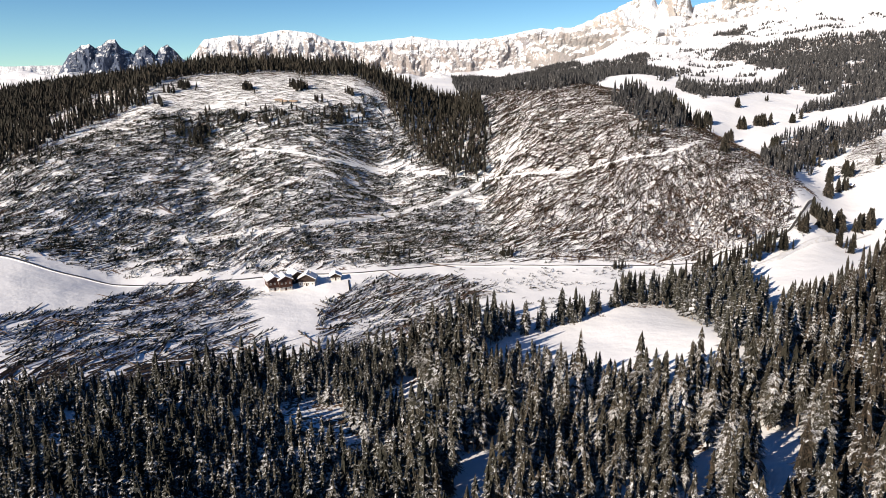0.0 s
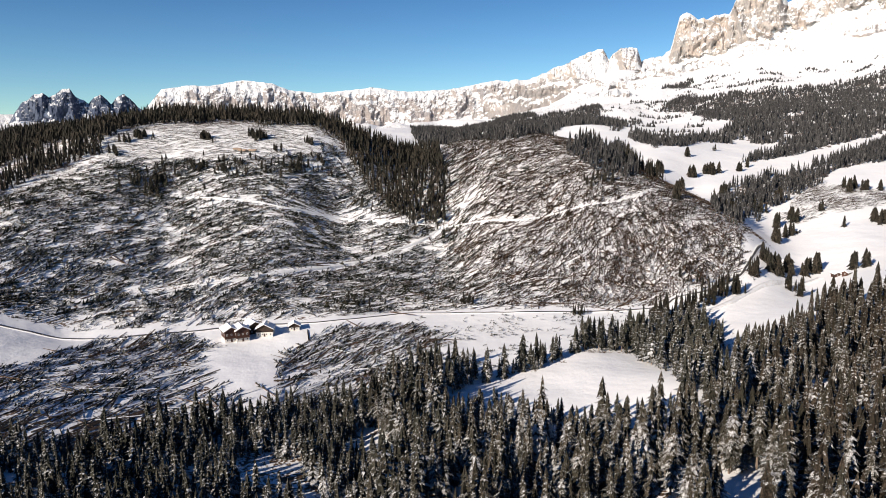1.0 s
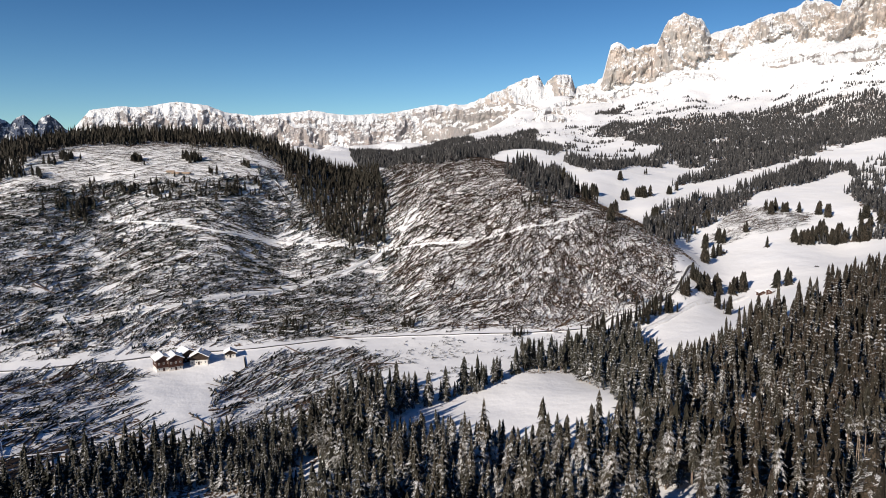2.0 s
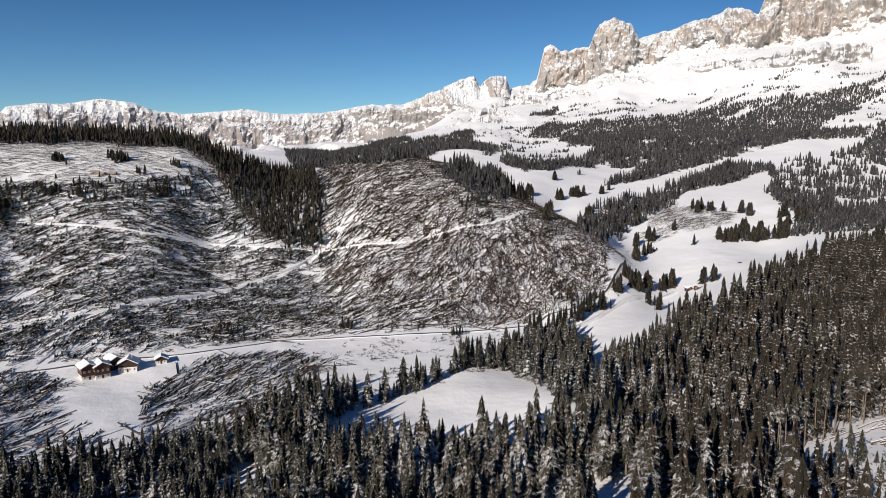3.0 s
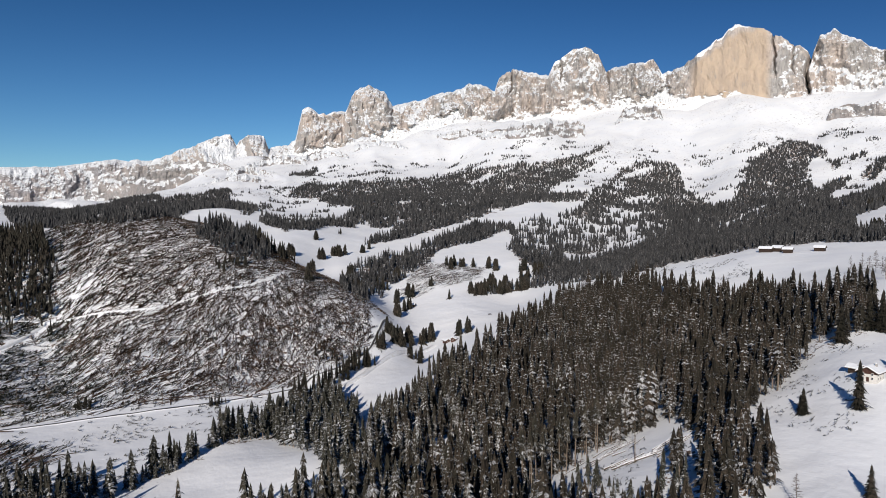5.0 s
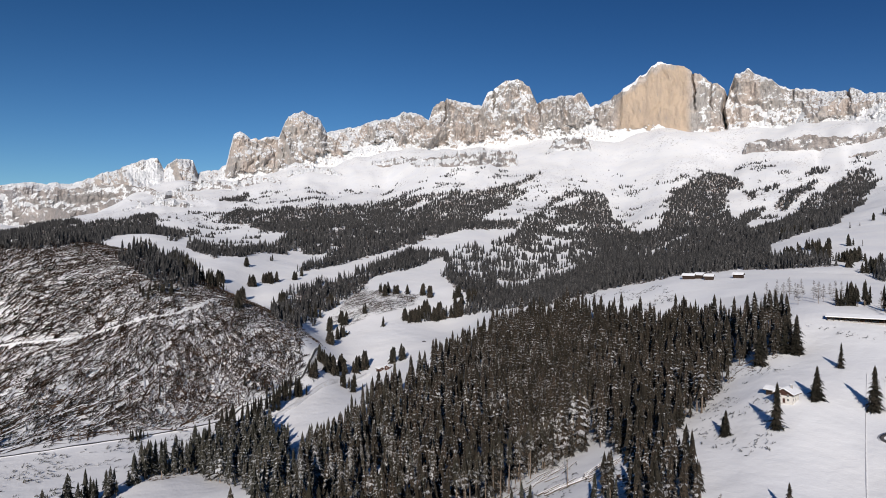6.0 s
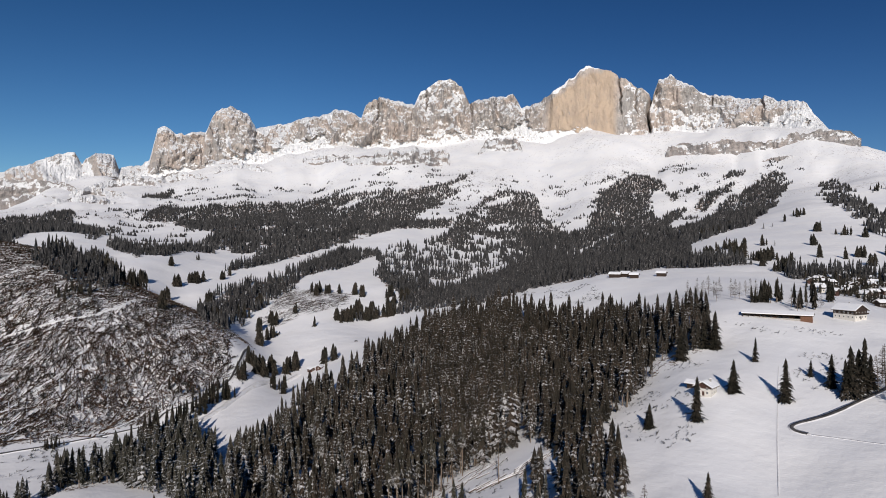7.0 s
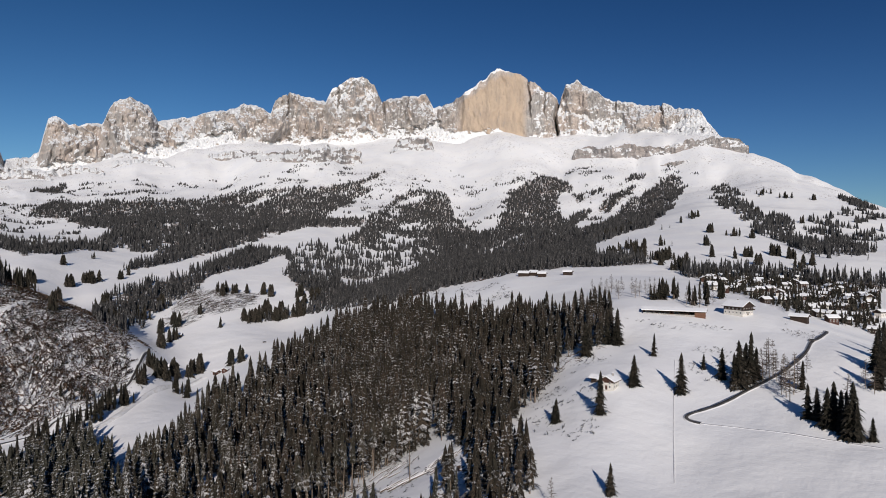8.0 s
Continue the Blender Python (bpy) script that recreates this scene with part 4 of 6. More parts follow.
# ---- trees ----
def spruce_shape(tiers, spokes, seed, spread=0.14, bare=0.12, droop=0.45):
    """Jagged skirts of boughs round a thin trunk, 1 high: vertices, triangles and material numbers."""
    rng = np.random.default_rng(seed)
    V, F, M = [], [], []
    for i in range(3):
        a = 2.1 * i
        V.append((0.011 * math.cos(a), 0.011 * math.sin(a), -0.05))
    V.append((0, 0, 0.97))
    for i in range(3):
        F.append((i, (i + 1) % 3, 3)), M.append(1)
    for t in range(tiers):
        f = t / tiers
        z = bare + (1 - bare) * f ** 0.9
        up = (1 - bare) / tiers * 1.9
        rad = spread * (1 - f) ** 0.8 * rng.uniform(0.8, 1.15) + 0.012
        k = len(V)
        V.append((0, 0, min(1.0, z + up)))
        turn = rng.uniform(0, 6.28)
        for s in range(spokes * 2):
            a = turn + math.pi * s / spokes + rng.uniform(-0.15, 0.15)
            q = rad * (rng.uniform(0.75, 1.3) if s % 2 == 0 else rng.uniform(0.2, 0.45))
            V.append((q * math.cos(a), q * math.sin(a), z - droop * q * (1 if s % 2 == 0 else -0.4) + rng.uniform(-0.01, 0.01)))
        n = spokes * 2
        for s in range(n):
            F.append((k, k + 1 + s, k + 1 + (s + 1) % n)), M.append(0)
    return np.array(V), np.array(F), np.array(M)


def bough_shape(whorls, boughs, seed, spread=0.12, bare=0.12, folded=True, thick=0.011, core=0):
    """A spruce, 1 high, of single hanging boughs in whorls over a dense core: vertices, triangles and material numbers."""
    rng = np.random.default_rng(seed)
    V, F, M = [], [], []
    if core:
        v, f, m = spruce_shape(core, 4, seed + 100, spread * 0.5, bare + 0.02, 0.9)
        V, F, M = [tuple(p) for p in v[4:]], [tuple(int(i) - 4 for i in q) for q in f[3:]], list(m[3:])
    for ring, (h, q) in enumerate(((-0.05, thick), (0.5, thick * 0.65), (1.0, 0.001))):
        if not ring:
            foot = len(V)
        V += [(q * math.cos(1.57 * i), q * math.sin(1.57 * i), h) for i in range(4)]
        if ring:
            b = foot + 4 * ring
            for i in range(4):
                F += [(b - 4 + i, b - 4 + (i + 1) % 4, b + (i + 1) % 4), (b - 4 + i, b + (i + 1) % 4, b + i)]
                M += [1, 1]
    for t in range(whorls):
        f = (t + rng.uniform(-0.3, 0.3)) / whorls
        z = bare + (0.98 - bare) * max(0, f)
        reach = spread * (1 - max(0, f)) ** 0.75 * rng.uniform(0.75, 1.15) * (0.75 if t == 0 else 1) + 0.012
        turn = rng.uniform(0, 6.28)
        for s in range(boughs):
            a = turn + 6.283 * s / boughs + rng.uniform(-0.25, 0.25)
            q = reach * rng.uniform(0.55, 1.25)
            z0, sag = z + rng.uniform(-0.015, 0.015), rng.uniform(0.3, 0.75)
            # a bough is a fan of hanging sprays, the middle one longest
            for off, size in ((-0.32, 0.78), (0.0, 1.0), (0.32, 0.78)) if folded else ((-0.2, 0.9), (0.2, 0.95)):
                b, e = a + off + rng.uniform(-0.08, 0.08), q * size * rng.uniform(0.85, 1.1)
                w = (0.13 if folded else 0.2) * e + 0.003
                c, d = math.cos(b), math.sin(b)
                k = len(V)
                V.append((0.05 * c * q, 0.05 * d * q, z0 + 0.014))
                for side in (1, -1):
                    V.append((c * e * 0.55 - d * w * side, d * e * 0.55 + c * w * side, z0 - 0.28 * sag * e + rng.uniform(-0.25, 0.1) * w))
                V.append((c * e, d * e, z0 - sag * e))
                F += [(k, k + 1, k + 2), (k + 1, k + 3, k + 2)]
                M += [0] * 2
    return np.array(V), np.array(F), np.array(M)


def planted(name, shapes, x, y, heights, rng, mats, label, slender=(0.85, 1.2), sink=0.3):
    """Many trees joined into one mesh."""
    z = ground(x, y)
    which = rng.integers(0, len(shapes), len(x))
    Vs, Fs, Ms, base = [], [], [], 0
    for w, (V, F, M) in enumerate(shapes):
        pick = np.where(which == w)[0]
        h, a = heights[pick], rng.uniform(0, 6.28, len(pick))
        s = h * rng.uniform(*slender, len(pick))
        c, d = np.cos(a) * s, np.sin(a) * s
        lean = rng.normal(0, 0.02, (len(pick), 2))
        X = V[None, :, 0] * c[:, None] - V[None, :, 1] * d[:, None] + V[None, :, 2] * (h * lean[:, 0])[:, None] + x[pick][:, None]
        Y = V[None, :, 0] * d[:, None] + V[None, :, 1] * c[:, None] + V[None, :, 2] * (h * lean[:, 1])[:, None] + y[pick][:, None]
        Z = V[None, :, 2] * h[:, None] + (z[pick] - sink)[:, None]
        Vs.append(np.stack([X, Y, Z], -1).reshape(-1, 3))
        Fs.append((F[None] + (base + np.arange(len(pick)) * len(V))[:, None, None]).reshape(-1, 3))
        Ms.append(np.tile(M, len(pick)))
        base += len(pick) * len(V)
    ob = joined(name, np.concatenate(Vs), np.concatenate(Fs), mats, np.concatenate(Ms))
    return tagged(ob, label, "trees", kind="stuff")


def sown(polys, gap, rng, keep_out=(), clump=0.0, scale=60.0, ragged=3.0):
    """Uneven places about gap apart in the outlines, thinned to clumps."""
    P = np.concatenate([np.array(p, float) for p in polys])
    lo, hi = P.min(0), P.max(0)
    gx, gy = np.meshgrid(np.arange(lo[0], hi[0], gap), np.arange(lo[1], hi[1], gap))
    x = gx.ravel() + rng.uniform(-0.48, 0.48, gx.size) * gap
    y = gy.ravel() + rng.uniform(-0.48, 0.48, gx.size) * gap
    # ragged edges
    wx, wy = x + ragged * rough(x / 45, y / 45, 31.0, 3), y + ragged * rough(x / 45, y / 45, 41.0, 3)
    ok = within(polys, wx, wy)
    if len(keep_out):
        ok &= ~within(keep_out, wx, wy)
    x, y = x[ok], y[ok]
    if clump:
        ok = rough(x / scale, y / scale, 1.5, 3) > clump
        x, y = x[ok], y[ok]
    return x, y


def in_view(x, y, lo=-36.0, hi=88.0):
    a = np.degrees(np.arctan2(x, y))
    ok = (a > lo) & (a < hi)
    return ok


OPEN = MEADOW + LENS_FIELD + GAPS
rng = np.random.default_rng(4)
near_shapes = [bough_shape(14, 6, k, spread=w, bare=b, core=7) for k, b, w in ((1, 0.05, 0.155), (2, 0.14, 0.14), (3, 0.26, 0.125), (4, 0.09, 0.145), (5, 0.4, 0.115))]
mid_shapes = [bough_shape(10, 4, k, spread=w, bare=b, folded=False, core=4) for k, b, w in ((11, 0.06, 0.16), (12, 0.16, 0.15), (13, 0.1, 0.15), (14, 0.3, 0.13))]
hill_shapes = [spruce_shape(5, 3, k, spread=w, bare=b) for k, b, w in ((15, 0.1, 0.13), (16, 0.2, 0.12), (17, 0.15, 0.14))]
valley_shapes = [spruce_shape(4, 3, k, spread=w, bare=0.06) for k, w in ((18, 0.13), (19, 0.15), (20, 0.14))]
high_shapes = [tuple((V, F[3:], M[3:])) for V, F, M in (spruce_shape(1, 4, k, spread=0.19, bare=0.03) for k in (25, 26, 27))]
far_shapes = [spruce_shape(2, 3, k, spread=0.17, bare=0.03) for k in (21, 22, 23, 24)]

x, y = sown(FIELD_WOOD, 4.9, rng, OPEN, -0.6, 14, 6.0)
planted("field_spruce_wood", mid_shapes, x, y, rng.uniform(7, 22, len(x)), rng, [YOUNG_SPRUCE, BARK], "dark spruces along the edge of the snow field", (1.3, 2.0))
x, y = sown((FIELD_FOOT,), 5.0, rng, LENS_FIELD, -0.7, 14, 3.0)
planted("field_foot_spruces", near_shapes, x, y, rng.uniform(6, 13, len(x)), rng, [YOUNG_SPRUCE, BARK], "dense young spruces at the foot of the snow field", (1.2, 1.8))
x, y = sown(NEAR_WOOD, 5.9, rng, OPEN + FIELD_WOOD, -0.5, 20, 7.0)
yx, yy = sown((NEAR_WOOD_A, NEAR_WOOD_B), 5.4, rng, OPEN + FIELD_WOOD, -0.8, 20, 7.0)
ok = (yx < -12) & (np.hypot(yx, yy) > 130)  # younger trees fill the western side
x, y = np.append(x, yx[ok]), np.append(y, yy[ok])
order = np.argsort(np.hypot(x, y))
x, y = x[order], y[order]
r = np.hypot(x, y)
tall = rng.triangular(11, 25, 33, len(x)) * (0.92 + 0.18 * rough(x / 50, y / 50, 8.0, 2))
tall *= np.where(np.arctan2(x, y) < radians(-3), rng.uniform(0.45, 0.72, len(x)), 1.0)
tall *= np.where(np.arctan2(x, y) > radians(40), rng.uniform(0.62, 1.12, len(x)), 1.0)
tall *= np.where(within(YOUNG_WOOD, x, y), 0.48, 1.0)
NEAREST = 300  # trees of the steep slope below the eye, each a thing of its own
front_trees = (x[:NEAREST], y[:NEAREST], tall[:NEAREST])
x, y, r, tall = x[NEAREST:], y[NEAREST:], r[NEAREST:], tall[NEAREST:]
west = (np.arctan2(x, y) + rng.normal(0, 0.07, len(x)) < radians(0.5)) | within(YOUNG_WOOD, x, y)
planted("young_spruce_wood", mid_shapes, x[west], y[west], tall[west], rng, [YOUNG_SPRUCE, BARK], "dense dark young spruces with little snow", (1.2, 1.8))
x, y, r, tall = x[~west], y[~west], r[~west], tall[~west]
east = np.arctan2(x, y) + rng.normal(0, 0.09, len(x)) > radians(33)
planted("spur_spruce_wood", mid_shapes, x[east], y[east], tall[east], rng, [SPUR_SPRUCE, BARK], "dense dark spruce wood on the spur with little snow", (1.15, 1.75))
x, y, r, tall = x[~east], y[~east], r[~east], tall[~east]
ok = r < 440
planted("near_spruce_wood", near_shapes, x[ok], y[ok], tall[ok], rng, [SPRUCE, BARK], "dense snow-dusted spruce wood on the valley side", (1.05, 1.5))
ok = ~ok
planted("spruce_wood", mid_shapes, x[ok], y[ok], tall[ok], rng, [SPRUCE, BARK], "dense snow-dusted spruce wood on the spur", (1.0, 1.35))
x, y = sown(HILL_WOOD, 5.3, rng, (HILL_GLADE,), -0.55, 15, 8.0)
ok = in_view(x, y) & ((x < 200) | (rough(x / 13, y / 13, 4.0, 2) > 0.08))
x, y = x[ok], y[ok]
planted("hilltop_spruce_wood", hill_shapes, x, y, rng.triangular(6, 16, 28, len(x)), rng, [DARK_SPRUCE, BARK], "dark spruce wood left standing on the hilltop", (0.6, 0.9))
x, y = sown(HILL_WOOD[:1], 8.5, rng, (HILL_GLADE,), -0.1, 14, 38.0)
ok = in_view(x, y) & ~within(HILL_WOOD, x, y)
planted("hilltop_edge_spruces", hill_shapes, x[ok], y[ok], rng.triangular(4, 9, 19, ok.sum()), rng, [DARK_SPRUCE, BARK], "scattered spruces round the edge of the hilltop wood", (0.7, 1.1))
x, y = sown(FAR_WOOD + RIGHT_WOOD, 9.2, rng, OPEN + GLADES[:4], -0.5, 30, 14.0)
# the tree line runs out in fingers up the slope
r, s = np.hypot(x, y), np.arctan2(x, y) * 2800
ok = in_view(x, y) & (rough(s / 70 - r / 130, r / 420, 12.0, 3) > -1.0 + 0.7 * np.clip((r - 2250) / 700, 0, 1))
x, y = x[ok], y[ok]
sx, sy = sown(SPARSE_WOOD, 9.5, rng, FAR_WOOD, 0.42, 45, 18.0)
planted("dwarf_pines", high_shapes, sx, sy, rng.triangular(3, 6, 13, len(sx)), rng, [HAZED_SPRUCE, BARK], "scattered dwarf pines and small spruces above the woods", (1.2, 2.2))
nx, ny = sown(FAR_WOOD + RIGHT_WOOD, 6.4, rng, OPEN + GLADES[:4], -0.72, 28, 7.0)
ok = in_view(nx, ny) & (np.hypot(nx, ny) < 1450)
close = np.hypot(x, y) > 1450
x, y = np.append(x[close], nx[ok]), np.append(y[close], ny[ok])
# thin stands where the wind has torn gaps
ok = ~within((BAND_WOOD_A, BAND_WOOD_B), x, y) | (x > 690) | (rough(x / 17, y / 17, 3.0, 2) > -0.3)
x, y = x[ok], y[ok]
ok = ~within(GLADES[4:], x + 12 * rough(x / 30, y / 30, 2.0, 3), y + 12 * rough(x / 30, y / 30, 6.0, 3)) | (rough(x / 24, y / 24, 8.0, 3) > 0.02)
x, y = x[ok], y[ok]
ok = ~within((RIDGE_WOOD_A, RIDGE_WOOD_C), x, y) | (rough(x / 34, y / 34, 5.0, 3) > np.where(within((RIDGE_WOOD_C,), x, y), 0.1, -0.12))
x, y = x[ok], y[ok]
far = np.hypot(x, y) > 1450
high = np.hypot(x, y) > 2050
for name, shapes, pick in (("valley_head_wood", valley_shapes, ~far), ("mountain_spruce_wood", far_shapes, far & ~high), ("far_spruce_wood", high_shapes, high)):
    planted(name, shapes, x[pick], y[pick], rng.triangular(6, 12, 22, pick.sum()) * (0.85 if name == "far_spruce_wood" else 1.0), rng, [HAZED_SPRUCE, BARK], "dark spruce woods below the tree line", (0.9, 1.25) if name == "valley_head_wood" else (1.1, 1.6))


# ---- wind-thrown timber ----
def thrown(name, shapes, x, y, lengths, heading, rng, mats, label, flat=0.55):
    """Fallen trees that lie on the slope, joined into one mesh. heading: clockwise from +y, degrees."""
    a = np.radians(heading)
    dx, dy = np.sin(a), np.cos(a)
    z0, z1 = ground(x, y), ground(x + dx * lengths, y + dy * lengths)
    z0, z1 = z0 + rng.uniform(0.1, 0.6, len(x)), z1 + rng.uniform(0.1, 1.5, len(x))
    ex = np.stack([dx * lengths, dy * lengths, z1 - z0], -1) / lengths[:, None]
    side = np.stack([dy, -dx, np.zeros(len(x))], -1)
    up = np.cross(side, ex)
    which = rng.integers(0, len(shapes), len(x))
    Vs, Fs, Ms, base = [], [], [], 0
    for w, (V, F, M) in enumerate(shapes):
        p = np.where(which == w)[0]
        L, wide = lengths[p][:, None, None], (lengths[p] * rng.uniform(0.8, 1.3, len(p)))[:, None, None]
        P = np.stack([x[p], y[p], z0[p]], -1)[:, None] + L * V[None, :, 2:3] * ex[p][:, None] + wide * V[None, :, 0:1] * side[p][:, None] + wide * flat * V[None, :, 1:2] * up[p][:, None]
        Vs.append(P.reshape(-1, 3))
        Fs.append((F[None] + (base + np.arange(len(p)) * len(V))[:, None, None]).reshape(-1, 3))
        Ms.append(np.tile(M, len(p)))
        base += len(p) * len(V)
    ob = joined(name, np.concatenate(Vs), np.concatenate(Fs), mats, np.concatenate(Ms))
    return tagged(ob, label, "fallen trees", kind="stuff")


def pole_shape():
    V = [(0.028 * math.cos(2.1 * i), 0.028 * math.sin(2.1 * i), 0) for i in range(3)] + [(0.012 * math.cos(2.1 * i), 0.010 * math.sin(2.1 * i), 1) for i in range(3)]
    F = [(0, 1, 4), (0, 4, 3), (1, 2, 5), (1, 5, 4), (2, 0, 3), (2, 3, 5)]
    return np.array(V), np.array(F), np.ones(6, int)


def crowned_shape(seed, fronds=12, bare=0.32, reach=0.13):
    """A fallen spruce, 1 long: a trunk with its torn boughs swept towards the tip."""
    rng = np.random.default_rng(seed)
    V, F, M = pole_shape()
    V, F, M = [tuple(p * (0.6, 0.6, 1)) for p in V], [tuple(f) for f in F], list(M)
    for i in range(fronds):
        z = bare + (0.94 - bare) * (i + rng.uniform(0, 1)) / fronds
        a = rng.uniform(-0.4, 3.5)
        q = reach * (1.05 - z) ** 0.55 * rng.uniform(0.6, 1.25) + 0.015
        k = len(V)
        V += [(0, 0, z - 0.05), (0, 0.01, z + 0.07), (q * math.cos(a), q * math.sin(a), z + rng.uniform(0.03, 0.16))]
        F.append((k, k + 1, k + 2)), M.append(0)
    return np.array(V), np.array(F), np.array(M)


def lines_near(lines, x, y, reach):
    """Which places lie within reach of the lines."""
    hit = np.zeros(len(x), bool)
    for ln in lines:
        p = np.array(ln, float)
        for a, b in zip(p[:-1], p[1:]):
            d = b - a
            t = np.clip(((x - a[0]) * d[0] + (y - a[1]) * d[1]) / max(1e-6, d @ d), 0, 1)
            hit |= np.hypot(x - a[0] - t * d[0], y - a[1] - t * d[1]) < reach
    return hit


fallen_shapes = [crowned_shape(k, n, b, w) for k, n, b, w in ((31, 14, 0.2, 0.16), (32, 10, 0.4, 0.13), (33, 14, 0.3, 0.15), (34, 12, 0.1, 0.14))]
trunk_shapes = [crowned_shape(k, n, b, w) for k, n, b, w in ((35, 6, 0.55, 0.1), (36, 9, 0.4, 0.12))] + [pole_shape()] * 2
ROADS = (UPPER_TRACK, VALLEY_ROAD, LOWER_TRACK)


def lie_of(x, y):
    """The way the wind laid the trunks."""
    low, east, steep = np.clip((490 - y) / 50, 0, 1), np.clip((x - 60) / 140, 0, 1), np.clip((720 - y) / 110, 0, 1)
    return 52 - 20 * np.clip((-20 - x) / 120, 0, 1) * np.clip((700 - y) / 120, 0, 1) + 20 * rough(x / 90, y / 90, 6.0, 2) + 5 * rough(x / 24, y / 24, 16.0, 2) - 30 * low + 38 * east * (1 - steep) - 20 * east * steep


x, y = sown(THROWN_WOOD, 3.0, rng)
a = np.radians(lie_of(x, y))
heap = 0.26 * rough((x * np.sin(a) + y * np.cos(a)) / 24, (x * np.cos(a) - y * np.sin(a)) / 9, 3.0, 3) + 0.8 * rough(x / 8, y / 6, 5.0, 3) + rng.uniform(-0.5, 0.5, len(x)) + 0.16 * rough(x / 45, y / 45, 9.0, 2)
low = within(THROWN_WOOD[1:], x, y)
ok = heap > 0.03 + 0.28 * np.clip((565 - np.hypot(x, y)) / 60, 0, 1) * ~low + np.where(x < -72, 0.07, -0.03) * low + 0.12 * np.clip((-170 - x) / 60, 0, 1) * np.clip((520 - y) / 60, 0, 1) * ~low - 0.28 * np.clip((x - 70) / 60, 0, 1) - 0.25 * np.clip((x - 40) / 60, 0, 1) * np.clip((y - 640) / 80, 0, 1) - 0.12 * np.clip((x - 60) / 140, 0, 1) * np.clip((700 - y) / 110, 0, 1)
x, y = x[ok], y[ok]
ok = in_view(x, y, -36, 31) & ~lines_near(ROADS[:2], x, y, 4) & ~lines_near(ROADS[2:], x, y, 6)
x, y = x[ok], y[ok]
low = within(THROWN_WOOD[1:], x, y)  # below the road the wind laid them down the valley
heading = np.where(low, np.degrees(np.arctan2(x, y)) + 36 + rng.normal(0, 13, len(x)), lie_of(x, y) + rng.normal(0, 1, len(x)) * np.where(x > 60, 26, 12)) + (rng.random(len(x)) < np.where(low, 0.2, 0.18)) * rng.uniform(-80, 80, len(x))
long = rng.uniform(9, 27, len(x))


def fallen_tree(shape, mats, label):
    """A fallen spruce of its own, 1 long along z: an Empty with trunk and boughs."""
    V, F, M = shape
    top = new("fallen_spruce")
    for pname, k in (("trunk", 1), ("crown", 0)):
        f = F[M == k]
        used = np.unique(f)
        remap = np.zeros(len(V), int)
        remap[used] = np.arange(len(used))
        joined(pname, V[used], remap[f], [mats[k]]).parent = top
    return tagged(top, label, "fallen tree", "fallen spruces below the road")


def lay(first, taken, px, py, length, heading, rng):
    a = radians(heading)
    dx, dy = math.sin(a), math.cos(a)
    z0, z1 = float(ground(px, py)) + 0.3, float(ground(px + dx * length, py + dy * length)) + rng.uniform(0.2, 1.2)
    ez = Vector((dx * length, dy * length, z1 - z0)).normalized()
    ex = Vector((dy, -dx, 0))
    ey = ez.cross(ex)
    wide = length * rng.uniform(1.1, 1.7)
    m = Matrix.Translation((px, py, z0)) @ Matrix((ex, ey, ez)).transposed().to_4x4()
    ob = copy_thing(first, m) if taken else first
    ob.matrix_basis = m
    ob.scale = (wide, wide * 0.8, length)


# the nearest fallen trees, below the road, are things of their own
near_log = np.argsort(np.where(low, np.hypot(x, y), 1e6))[:300]
lying = [fallen_tree(shape, (FALLEN, LOG), label) for shape, label in zip(fallen_shapes[1:2] + trunk_shapes[:3], (
    "wind-thrown spruce with dark boughs in the snow", "fallen spruce trunk with few boughs remaining", "fallen spruce trunk with a broken dark crown", "long snow-dusted spruce trunk lying with others"))]
for n, k in enumerate(near_log):
    lay(lying[n % 4], n > 3, float(x[k]), float(y[k]), float(long[k]), float(heading[k]), rng)
rest = np.ones(len(x), bool)
rest[near_log] = False
x, y, long, heading, low = x[rest], y[rest], long[rest], heading[rest], low[rest]
sunny = x + rng.normal(0, 25, len(x)) > 45  # the drier eastern shoulder has lost more needles
for pick, shapes, mats, label in ((low, fallen_shapes[1:2] + trunk_shapes, [FALLEN, LOG], "wind-thrown spruce trunks lying across the snow below the road"),
                                  (~sunny & ~low, fallen_shapes + trunk_shapes[1:], [FALLEN, LOG], "wind-thrown dark green spruces lying in the snow"),
                                  (sunny & ~low, fallen_shapes[:2] + trunk_shapes, [BROWN_FALLEN, LOG], "wind-thrown brown spruce trunks lying in the snow")):
    thrown("fallen_timber", shapes, x[pick], y[pick], long[pick], heading[pick], rng, mats, label, 0.8)
brush_shapes = [crowned_shape(k, 12, 0.05, 0.3) for k in (41, 42, 43)] + [pole_shape()]
x, y = sown(THROWN_WOOD[:1], 4.7, rng, (), 0.12, 13)
ok = in_view(x, y, -36, 31) & ~lines_near(ROADS, x, y, 6)
x, y = x[ok], y[ok]
thrown("torn_brush", brush_shapes, x, y, rng.uniform(4, 10, len(x)), lie_of(x, y) + rng.normal(0, 40, len(x)), rng, [FALLEN, LOG], "torn tops and branches strewn over the snow", 0.9)
x, y = sown(BARE_THROW, 3.7, rng, (), -0.4, 16)
ok = in_view(x, y, -36, 62)
x, y = x[ok], y[ok]
thrown("scattered_timber", trunk_shapes, x, y, rng.uniform(6, 17, len(x)), rng.uniform(40, 120, len(x)), rng, [FALLEN, LOG], "scattered fallen trunks on a bare snowy hilltop")


